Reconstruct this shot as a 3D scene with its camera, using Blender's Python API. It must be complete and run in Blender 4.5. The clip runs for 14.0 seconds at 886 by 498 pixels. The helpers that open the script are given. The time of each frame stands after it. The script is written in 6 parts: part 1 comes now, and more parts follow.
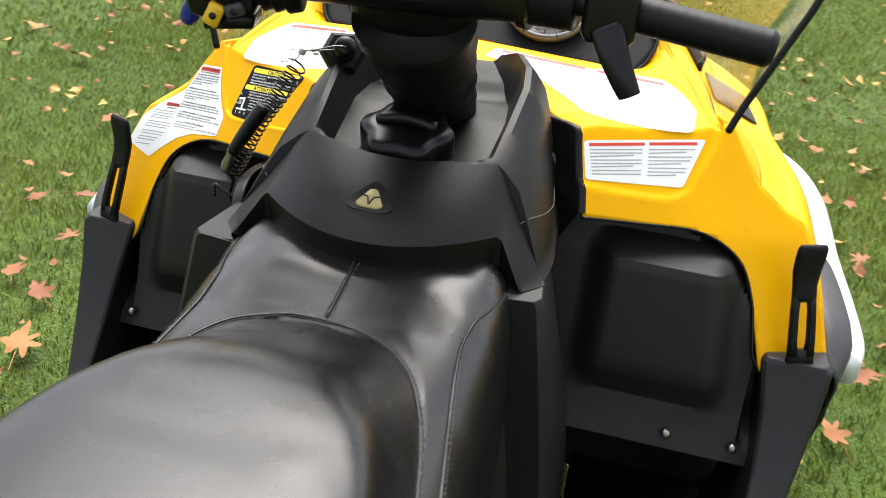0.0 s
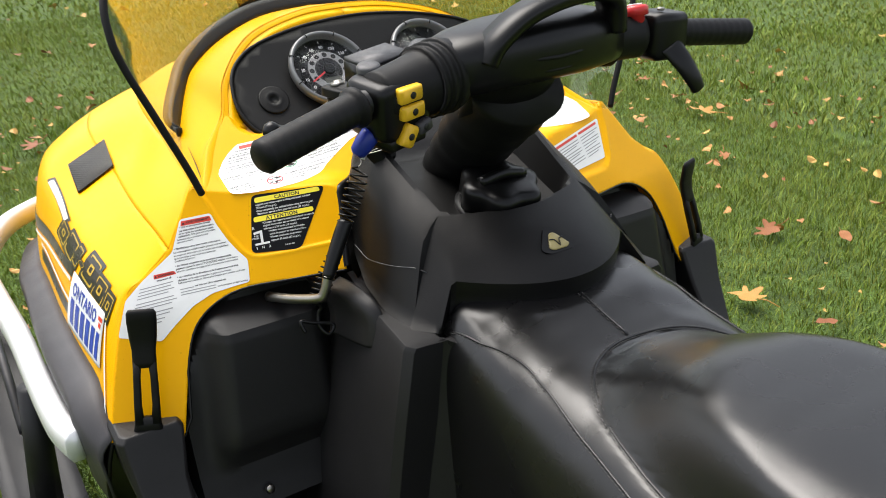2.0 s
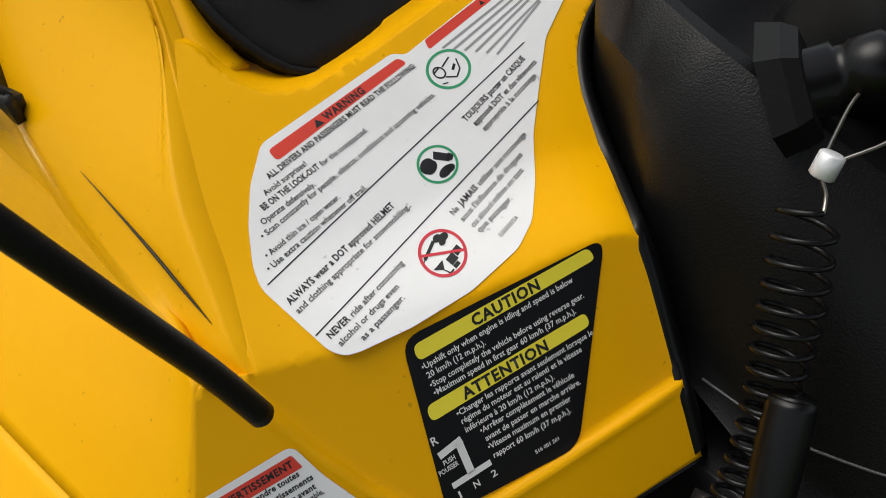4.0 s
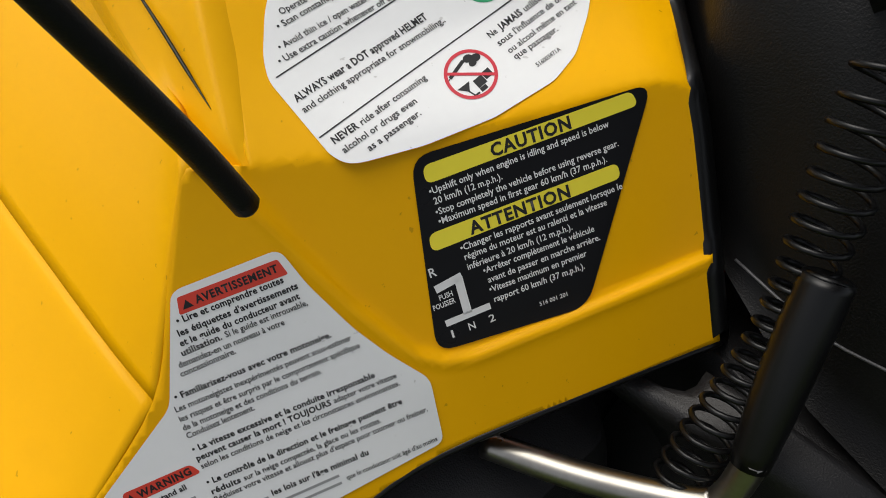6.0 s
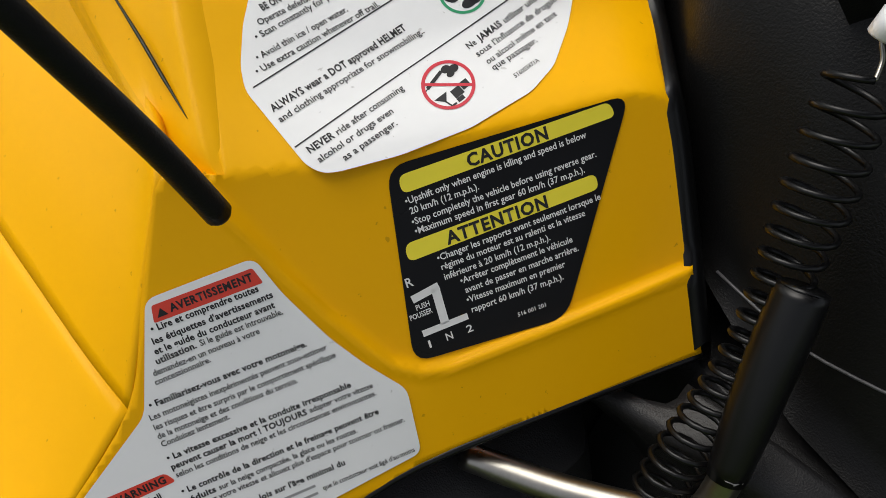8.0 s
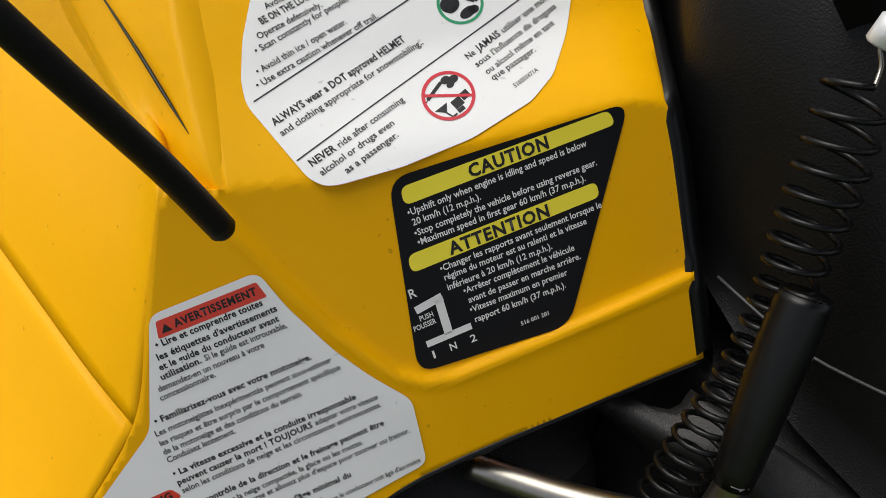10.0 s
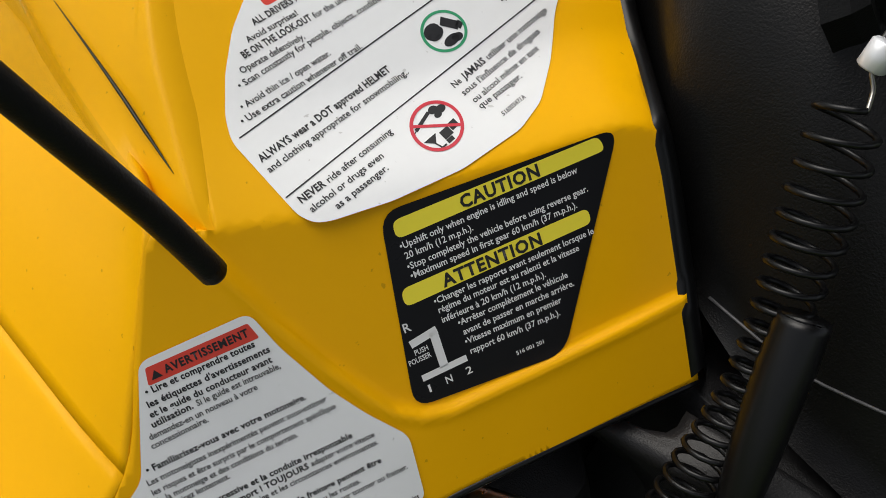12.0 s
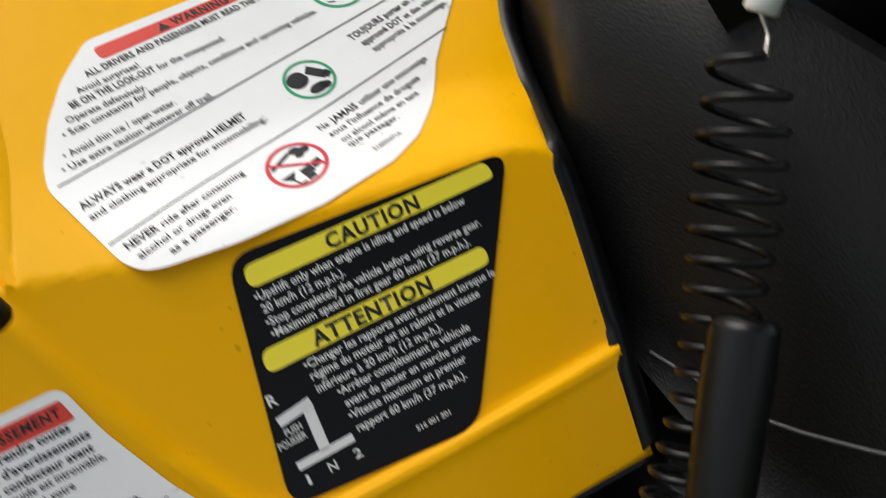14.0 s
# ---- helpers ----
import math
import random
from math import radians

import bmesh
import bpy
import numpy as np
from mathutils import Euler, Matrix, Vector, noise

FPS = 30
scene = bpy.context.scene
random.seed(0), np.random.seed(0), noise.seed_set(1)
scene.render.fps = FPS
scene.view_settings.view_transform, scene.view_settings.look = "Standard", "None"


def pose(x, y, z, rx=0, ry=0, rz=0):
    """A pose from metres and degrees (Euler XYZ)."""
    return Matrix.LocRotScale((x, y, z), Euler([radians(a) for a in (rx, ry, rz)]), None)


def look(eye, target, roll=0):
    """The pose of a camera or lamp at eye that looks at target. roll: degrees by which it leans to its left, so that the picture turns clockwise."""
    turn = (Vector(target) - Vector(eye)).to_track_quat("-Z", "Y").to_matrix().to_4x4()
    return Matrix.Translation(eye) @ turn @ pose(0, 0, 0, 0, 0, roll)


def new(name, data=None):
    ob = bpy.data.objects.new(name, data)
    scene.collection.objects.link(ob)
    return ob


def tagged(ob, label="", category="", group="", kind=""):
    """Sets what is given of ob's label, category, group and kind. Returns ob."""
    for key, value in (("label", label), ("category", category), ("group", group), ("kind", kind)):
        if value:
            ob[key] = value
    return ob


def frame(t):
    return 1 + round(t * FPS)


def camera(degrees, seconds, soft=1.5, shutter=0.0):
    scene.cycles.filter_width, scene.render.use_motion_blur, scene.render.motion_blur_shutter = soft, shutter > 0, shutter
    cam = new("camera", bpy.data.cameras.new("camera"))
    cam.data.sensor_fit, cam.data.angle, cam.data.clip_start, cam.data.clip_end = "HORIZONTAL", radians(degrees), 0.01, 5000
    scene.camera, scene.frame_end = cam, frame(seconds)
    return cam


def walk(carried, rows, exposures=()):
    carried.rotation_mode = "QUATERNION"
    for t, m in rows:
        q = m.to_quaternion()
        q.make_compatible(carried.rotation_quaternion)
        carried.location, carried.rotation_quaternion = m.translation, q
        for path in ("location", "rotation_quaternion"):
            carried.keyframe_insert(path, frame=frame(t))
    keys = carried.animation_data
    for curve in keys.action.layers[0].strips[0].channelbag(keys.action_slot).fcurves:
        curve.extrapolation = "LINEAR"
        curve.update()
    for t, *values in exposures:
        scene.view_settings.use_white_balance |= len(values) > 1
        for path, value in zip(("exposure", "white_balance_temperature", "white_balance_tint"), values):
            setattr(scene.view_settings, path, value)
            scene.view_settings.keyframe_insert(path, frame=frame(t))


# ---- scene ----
cam = camera(54.6, 14.0, soft=0.55, shutter=0.25)
PATH = [
    (0, (0.218, -0.688, 1.096), (-0.138, 1.048, 0.169), 5.9),
    (0.5, (0.048, -0.863, 1.092), (0.073, 0.937, 0.22), 2.0),
    (1, (-0.15, -0.947, 1.121), (0.33, 0.833, 0.344), -0.4),
    (1.5, (-0.375, -0.817, 1.146), (0.401, 0.901, 0.479), -0.3),
    (2, (-0.546, -0.639, 1.14), (0.427, 0.897, 0.307), -1.2),
    (2.5, (-0.519, -0.312, 1.105), (0.538, 1.131, 0.212), -2.2),
    (3, (-0.477, 0.025, 1.055), (0.725, 1.119, -0.111), -0.1),
    (3.2, (-0.447, 0.082, 1.043), (0.721, 1.047, -0.262), -1.3),
    (5.3, (-0.338, 0.14, 0.993), (0.662, 1.059, -0.475), -4.2),
    (5.5, (-0.348, 0.138, 0.99), (0.587, 1.051, -0.524), -1.7),
    (6, (-0.357, 0.113, 0.978), (0.491, 1.061, -0.566), -0.4),
    (6.5, (-0.361, 0.109, 0.982), (0.505, 1.086, -0.534), -1.0),
    (7, (-0.355, 0.107, 0.977), (0.497, 1.087, -0.545), -0.7),
    (9.5, (-0.348, 0.104, 0.977), (0.499, 1.091, -0.543), -1.1),
    (10, (-0.351, 0.108, 0.979), (0.513, 1.084, -0.538), -1.3),
    (10.5, (-0.353, 0.114, 0.983), (0.546, 1.083, -0.518), -1.3),
    (11, (-0.355, 0.116, 0.982), (0.557, 1.069, -0.522), -1.0),
    (11.5, (-0.354, 0.12, 0.984), (0.576, 1.059, -0.516), -0.5),
    (12, (-0.351, 0.12, 0.981), (0.578, 1.054, -0.524), -0.6),
    (12.5, (-0.348, 0.122, 0.983), (0.591, 1.028, -0.533), -0.3),
    (13, (-0.347, 0.134, 0.978), (0.629, 0.983, -0.548), -0.4),
    (13.5, (-0.318, 0.15, 1.002), (0.646, 1.012, -0.523), -1.9),
    (14, (-0.33, 0.095, 0.911), (0.862, 1.239, -0.216), -5.2),
]
walk(cam, [(t, look(eye, target, roll)) for t, eye, target, roll in PATH], exposures=[(0.0, 1.6), (0.5, 2.1), (1.0, 1.85), (1.5, 1.5), (2.0, 1.22), (2.5, 0.93), (3.0, 0.46), (5.4, 0.10), (6.5, 0.21), (13.4, 0.17), (14.0, 0.42)])

# ---- world and sun ----
world = bpy.data.worlds.new("overcast_sky")
scene.world = world
world.use_nodes = True
wn, wl = world.node_tree.nodes, world.node_tree.links
sky = wn.new("ShaderNodeTexSky")
sky.sky_type, sky.sun_disc = "NISHITA", False
sky.sun_elevation, sky.sun_rotation = radians(64), radians(346)
sky.air_density, sky.dust_density, sky.ozone_density = 1.0, 4.0, 1.0
grey = wn.new("ShaderNodeHueSaturation")
grey.inputs["Saturation"].default_value = 0.35
wl.new(sky.outputs[0], grey.inputs["Color"])
wl.new(grey.outputs[0], wn["Background"].inputs[0])
wn["Background"].inputs[1].default_value = 0.125
sun = new("sun", bpy.data.lights.new("sun", "SUN"))
sun.data.energy, sun.data.angle, sun.data.color = 1.4, radians(50), (1.0, 0.95, 0.88)
sun.matrix_world = look((0, 0, 8), (0.4, -1.6, 4.6))


# ---- materials ----
def material(name, color, rough=0.5, metal=0.0, vary=0.12, scale=18.0, grain=0.0, grain_scale=900.0, coat=0.0, rough_vary=0.1, second=None, island=False, rand=0.0, spec=0.5, coat_rough=0.08):
    """A procedural surface: base colour varied at two scales, roughness varied, fine relief."""
    m = bpy.data.materials.new(name)
    m.use_nodes = True
    n, l = m.node_tree.nodes, m.node_tree.links
    b = n["Principled BSDF"]
    b.inputs["Metallic"].default_value = metal
    b.inputs["Coat Weight"].default_value = coat
    b.inputs["Coat Roughness"].default_value = coat_rough
    b.inputs["Specular IOR Level"].default_value = spec
    co = n.new("ShaderNodeTexCoord")
    big = n.new("ShaderNodeTexNoise")
    big.inputs["Scale"].default_value, big.inputs["Detail"].default_value = scale, 6.0
    fine = n.new("ShaderNodeTexNoise")
    fine.inputs["Scale"].default_value, fine.inputs["Detail"].default_value = scale * 14, 3.0
    for t in (big, fine):
        l.new(co.outputs["Object"], t.inputs["Vector"])
    add = n.new("ShaderNodeMath")
    add.operation = "MULTIPLY_ADD"
    l.new(fine.outputs["Fac"], add.inputs[0])
    add.inputs[1].default_value = 0.35
    l.new(big.outputs["Fac"], add.inputs[2])
    ramp = n.new("ShaderNodeMapRange")
    ramp.inputs["From Min"].default_value, ramp.inputs["From Max"].default_value = 0.35, 1.0
    l.new(add.outputs[0], ramp.inputs["Value"])
    mix = n.new("ShaderNodeMix")
    mix.data_type = "RGBA"
    other = second or tuple(c * (1 - vary) for c in color)
    mix.inputs["A"].default_value, mix.inputs["B"].default_value = (*color, 1), (*other, 1)
    l.new(ramp.outputs[0], mix.inputs["Factor"])
    out = mix.outputs["Result"]
    if rand > 0:
        src = n.new("ShaderNodeNewGeometry").outputs["Random Per Island"] if island else n.new("ShaderNodeObjectInfo").outputs["Random"]
        hs = n.new("ShaderNodeHueSaturation")
        val = n.new("ShaderNodeMapRange")
        val.inputs["To Min"].default_value, val.inputs["To Max"].default_value = 1 - rand, 1 + rand
        hue = n.new("ShaderNodeMapRange")
        hue.inputs["To Min"].default_value, hue.inputs["To Max"].default_value = 0.5 - rand * 0.06, 0.5 + rand * 0.05
        l.new(src, val.inputs["Value"])
        l.new(src, hue.inputs["Value"])
        l.new(val.outputs[0], hs.inputs["Value"])
        l.new(hue.outputs[0], hs.inputs["Hue"])
        l.new(out, hs.inputs["Color"])
        out = hs.outputs[0]
    l.new(out, b.inputs["Base Color"])
    rr = n.new("ShaderNodeMapRange")
    rr.inputs["To Min"].default_value, rr.inputs["To Max"].default_value = max(0.02, rough - rough_vary), min(1.0, rough + rough_vary)
    l.new(big.outputs["Fac"], rr.inputs["Value"])
    l.new(rr.outputs[0], b.inputs["Roughness"])
    if grain > 0:
        g = n.new("ShaderNodeTexNoise")
        g.inputs["Scale"].default_value, g.inputs["Detail"].default_value = grain_scale, 2.0
        l.new(co.outputs["Object"], g.inputs["Vector"])
        bump = n.new("ShaderNodeBump")
        bump.inputs["Strength"].default_value, bump.inputs["Distance"].default_value = grain, 0.0006
        l.new(g.outputs["Fac"], bump.inputs["Height"])
        l.new(bump.outputs[0], b.inputs["Normal"])
    return m


YELLOW = material("yellow_bodywork", (0.90, 0.442, 0.0005), 0.34, vary=0.05, scale=9, coat=0.0, spec=0.11, rough_vary=0.06, grain=0.02, grain_scale=700)
def specks(m, color, scale, amount):
    """Scatters small dirt specks and a few broad smudges over a painted surface."""
    n, l = m.node_tree.nodes, m.node_tree.links
    b = n["Principled BSDF"]
    base = b.inputs["Base Color"].links[0].from_socket
    co = n.new("ShaderNodeTexCoord")
    total = None
    for s, lo, hi, k in ((scale, 0.715, 0.74, 1.0), (scale * 0.05, 0.60, 0.80, 0.35)):
        t = n.new("ShaderNodeTexNoise")
        t.inputs["Scale"].default_value, t.inputs["Detail"].default_value = s, 3.0
        l.new(co.outputs["Object"], t.inputs["Vector"])
        r = n.new("ShaderNodeMapRange")
        r.inputs["From Min"].default_value, r.inputs["From Max"].default_value = lo, hi
        r.inputs["To Max"].default_value = amount * k
        l.new(t.outputs["Fac"], r.inputs["Value"])
        mix = n.new("ShaderNodeMix")
        mix.data_type = "RGBA"
        mix.inputs["B"].default_value = (*color, 1)
        l.new(r.outputs[0], mix.inputs["Factor"])
        l.new(base, mix.inputs["A"])
        base = mix.outputs["Result"]
    l.new(base, b.inputs["Base Color"])


specks(YELLOW, (0.20, 0.09, 0.01), 260.0, 0.35)
BLACK = material("textured_black_plastic", (0.014, 0.0135, 0.014), 0.44, vary=0.3, scale=14, grain=0.35, grain_scale=1500, rough_vary=0.08, spec=0.32)
BLACK_SMOOTH = material("smooth_black_plastic", (0.004, 0.004, 0.0042), 0.32, vary=0.25, scale=20, grain=0.05, grain_scale=900, spec=0.3)
CHARCOAL = material("charcoal_plastic", (0.0045, 0.0043, 0.0042), 0.41, vary=0.25, scale=12, grain=0.4, grain_scale=1200, spec=0.24)
RUBBER = material("black_rubber", (0.007, 0.007, 0.007), 0.5, vary=0.3, scale=40, grain=0.25, grain_scale=1200, spec=0.22)
VINYL = material("black_seat_vinyl", (0.007, 0.0068, 0.007), 0.28, vary=0.25, scale=10, grain=0.2, grain_scale=1100, rough_vary=0.1, spec=0.48, coat=0.16, coat_rough=0.20)
THREAD = material("grey_thread", (0.085, 0.083, 0.08), 0.8, scale=200)
POD = material("matt_black_dash", (0.008, 0.0077, 0.0075), 0.5, vary=0.3, scale=15, grain=0.4, grain_scale=1300, spec=0.25)
WHITE_LABEL = material("white_label_film", (0.86, 0.86, 0.85), 0.34, vary=0.05, scale=22, rough_vary=0.08)
specks(WHITE_LABEL, (0.35, 0.33, 0.30), 300.0, 0.4)
BLACK_LABEL = material("black_label_film", (0.006, 0.006, 0.007), 0.3, vary=0.3, scale=22, spec=0.16)
YELLOW_INK = material("yellow_label_ink", (0.95, 0.80, 0.04), 0.4, vary=0.05, scale=40)
RED_INK = material("red_label_ink", (0.72, 0.05, 0.025), 0.4, vary=0.12, scale=60)
GREEN_INK = material("green_label_ink", (0.03, 0.33, 0.14), 0.4, vary=0.08, scale=60)
CRIMSON_INK = material("crimson_label_ink", (0.62, 0.03, 0.05), 0.4, vary=0.08, scale=60)
BLACK_INK = material("black_label_ink", (0.007, 0.007, 0.008), 0.5, vary=0.2, scale=60)
GREY_INK = material("grey_label_print", (0.33, 0.33, 0.33), 0.5, vary=0.1, scale=60)
WHITE_INK = material("white_label_ink", (0.78, 0.78, 0.77), 0.4, vary=0.05, scale=60)
SILVER = material("brushed_silver_bezel", (0.21, 0.21, 0.215), 0.38, metal=0.5, vary=0.2, scale=60)
STEEL = material("worn_steel", (0.40, 0.38, 0.34), 0.32, metal=1.0, vary=0.35, scale=45, rough_vary=0.12)
ALUMINIUM = material("pale_aluminium", (0.80, 0.81, 0.82), 0.42, metal=0.35, vary=0.08, scale=15)
RED_PLASTIC = material("red_plastic", (0.62, 0.03, 0.03), 0.35, scale=40)
BLUE_PLASTIC = material("blue_plastic", (0.012, 0.03, 0.30), 0.35, scale=40)
BUTTON_YELLOW = material("yellow_button_plastic", (0.85, 0.50, 0.02), 0.4, scale=40)
IVORY = material("ivory_badge", (0.45, 0.37, 0.15), 0.35, scale=60)
NEEDLE = material("red_needle", (0.75, 0.05, 0.06), 0.4, scale=60)
CAST = material("grey_cast_lid", (0.10, 0.10, 0.105), 0.5, metal=0.3, vary=0.5, scale=120, grain=0.4, grain_scale=700)
# Pale tone that paints in the highlight on the console joint's edge.
JOINT_HIGHLIGHT = material("painted_edge_highlight", (0.10, 0.10, 0.105), 0.45, vary=0.5, scale=70)
MESH_GREY = material("vent_mesh", (0.13, 0.13, 0.125), 0.5, scale=60)
DECAL_BLUE = material("blue_decal_print", (0.02, 0.06, 0.42), 0.35, scale=50)
DECAL_BLACK = material("black_decal_film", (0.014, 0.014, 0.012), 0.3, scale=50)
# The button's own grey; on the side ledge it paints in sky light.
GREY_AND_SKYLIT = material("grey_and_skylit_plastic", (0.055, 0.053, 0.058), 0.5, vary=0.25, scale=20, grain=0.3, grain_scale=1300, spec=0.35)
WORN_PLATE = material("worn_traction_metal", (0.36, 0.35, 0.34), 0.5, metal=0.6, vary=0.6, scale=50)
GOLD_INK = material("gold_decal_outline", (0.55, 0.36, 0.03), 0.4, scale=60)
DARK_METAL = material("dark_chassis_metal", (0.02, 0.02, 0.022), 0.5, metal=0.3, vary=0.4, scale=25)


def glass_material(name, color, rough, amount, least=0.11):
    """A thin clear sheet: mostly see-through, with a real mirror gloss on it."""
    m = bpy.data.materials.new(name)
    m.use_nodes = True
    n, l = m.node_tree.nodes, m.node_tree.links
    n.remove(n["Principled BSDF"])
    clear, gloss, mix = n.new("ShaderNodeBsdfTransparent"), n.new("ShaderNodeBsdfGlossy"), n.new("ShaderNodeMixShader")
    clear.inputs[0].default_value = (*color, 1)
    gloss.inputs["Roughness"].default_value = rough
    edge_on = n.new("ShaderNodeLayerWeight")
    edge_on.inputs[0].default_value = 0.5
    power = n.new("ShaderNodeMath")
    power.operation = "POWER"
    power.inputs[1].default_value = 3.0
    l.new(edge_on.outputs["Facing"], power.inputs[0])
    fres = n.new("ShaderNodeMapRange")
    fres.inputs["To Min"].default_value, fres.inputs["To Max"].default_value = least, amount
    l.new(power.outputs[0], fres.inputs["Value"])
    l.new(fres.outputs[0], mix.inputs[0])
    l.new(clear.outputs[0], mix.inputs[1])
    l.new(gloss.outputs[0], mix.inputs[2])
    l.new(mix.outputs[0], n["Material Output"].inputs[0])
    return m


WINDSHIELD = glass_material("clear_windshield_plastic", (0.93, 0.95, 0.93), 0.02, 0.55, 0.05)
LENS = glass_material("gauge_lens", (0.97, 0.97, 0.97), 0.02, 0.15, 0.012)

# ---- mesh helpers ----
from mathutils.geometry import delaunay_2d_cdt

XB, WIDER = 0.008, 1.08  # the bodywork's middle plane; the far side stands out a little more
XC = 0.006  # the middle of console and seat


def thing(name, label, category, at=(0, 0, 0), group=""):
    ob = new(name)
    ob.empty_display_size = 0.1
    ob.location = at
    return tagged(ob, label, category, group)


def part(name, bm, mat, parent, label="", smooth=True):
    """Links a bmesh as one mesh object under a thing or a part."""
    me = bpy.data.meshes.new(name)
    bm.normal_update()
    bm.to_mesh(me)
    bm.free()
    for m in mat if isinstance(mat, (list, tuple)) else (mat,):
        me.materials.append(m)
    if smooth:
        me.shade_smooth()
    ob = new(name, me)
    if parent:
        at = Vector((0, 0, 0))
        up = parent
        while up:
            at += up.location
            up = up.parent
        ob.parent = parent
        ob.location = -at
    if label:
        tagged(ob, label)
    return ob


def rounded(ob, width=0.003, segments=2, angle=30):
    """Rounds the sharp edges."""
    b = ob.modifiers.new("round", "BEVEL")
    b.width, b.segments, b.limit_method, b.angle_limit, b.harden_normals = width, segments, "ANGLE", radians(angle), True
    return ob


def thick(ob, t, offset=-1):
    s = ob.modifiers.new("thickness", "SOLIDIFY")
    s.thickness, s.offset = t, offset
    return ob


def mirrored(bm):
    for v in bm.verts:
        v.co.x = XB + WIDER * (XB - v.co.x)
    bmesh.ops.reverse_faces(bm, faces=bm.faces)
    return bm


def both(make):
    """Runs a maker for the left side and, mirrored, for the right."""
    return [make(lambda bm: bm, -1), make(mirrored, 1)]


def smooth_line(points, steps=6, closed=False):
    """A Catmull-Rom line through the points."""
    p = [Vector(q) for q in points]
    n, out = len(p), []
    for i in range(n if closed else n - 1):
        a, b, c, d = (p[(i - 1) % n], p[i], p[(i + 1) % n], p[(i + 2) % n]) if closed else (p[max(i - 1, 0)], p[i], p[i + 1], p[min(i + 2, n - 1)])
        for k in range(steps):
            t = k / steps
            out.append(0.5 * (2 * b + (c - a) * t + (2 * a - 5 * b + 4 * c - d) * t * t + (3 * b - a - 3 * c + d) * t**3))
    if not closed:
        out.append(p[-1])
    return out


def loft(sections, closed=False, caps=False, bm=None):
    """Skins rows of equally many points."""
    bm = bm or bmesh.new()
    rows = [[bm.verts.new(p) for p in s] for s in sections]
    n = len(rows[0])
    for a, b in zip(rows, rows[1:]):
        for i in range(n if closed else n - 1):
            j = (i + 1) % n
            bm.faces.new((a[i], a[j], b[j], b[i]))
    if caps:
        bm.faces.new(rows[0][::-1])
        bm.faces.new(rows[-1])
    return bm


def fine_loft(sections, across=4, along=4):
    """A smooth skin: rows refined across and along."""
    rows = [smooth_line(s, across) for s in sections]
    cols = [smooth_line(c, along) for c in zip(*rows)]
    return loft(list(zip(*cols)))


def tube(points, radius, sides=10, smooth=5, bm=None, caps=True):
    """A round bar along a line; radius may be a list with one value a point."""
    line = smooth_line(points, smooth) if smooth > 1 else [Vector(p) for p in points]
    n = len(line)
    radii = radius if isinstance(radius, (list, tuple)) else [radius] * len(points)
    rads = [np.interp(i / (n - 1), np.linspace(0, 1, len(radii)), radii) for i in range(n)]
    side = None
    rings = []
    for i, p in enumerate(line):
        t = (line[min(i + 1, n - 1)] - line[max(i - 1, 0)]).normalized()
        side = (side - t * side.dot(t)).normalized() if side else t.orthogonal().normalized()
        other = t.cross(side)
        rings.append([p + (side * math.cos(a) + other * math.sin(a)) * rads[i] for a in (2 * math.pi * k / sides for k in range(sides))])
    return loft(rings, closed=True, caps=caps, bm=bm)


def box(size, m=None, bm=None):
    bm = bm or bmesh.new()
    made = bmesh.ops.create_cube(bm, size=1.0)["verts"]
    for v in made:
        v.co = Vector(v.co[i] * size[i] for i in range(3))
        if m:
            v.co = m @ v.co
    return bm


def lathe(profile, m=None, sides=40, bm=None):
    """Turns (radius, height) round z; closes the ends where the radius is not zero."""
    bm = bm or bmesh.new()
    first = len(bm.verts)
    rings = [[Vector((r * math.cos(a), r * math.sin(a), h)) for a in (2 * math.pi * k / sides for k in range(sides))] for r, h in profile]
    if m:
        rings = [[m @ p for p in ring] for ring in rings]
    return loft(rings, closed=True, caps=True, bm=bm)


def round_corners(pts, radius, steps=5):
    """Rounds a flat outline's corners."""
    out, n = [], len(pts)
    for i in range(n):
        a, b, c = (Vector(pts[(i + k) % n]).to_2d() for k in (-1, 0, 1))
        p, q = a - b, c - b
        cut = min(radius, 0.45 * p.length, 0.45 * q.length)
        p, q = b + p.normalized() * cut, b + q.normalized() * cut
        for k in range(steps + 1):
            t = k / steps
            out.append((1 - t) ** 2 * p + 2 * t * (1 - t) * b + t * t * q)
    return out


def inside(p, poly):
    x, y, hit = p[0], p[1], False
    for (ax, ay), (bx, by) in zip(poly, poly[1:] + poly[:1]):
        if (ay > y) != (by > y) and x < (bx - ax) * (y - ay) / (by - ay) + ax:
            hit = not hit
    return hit


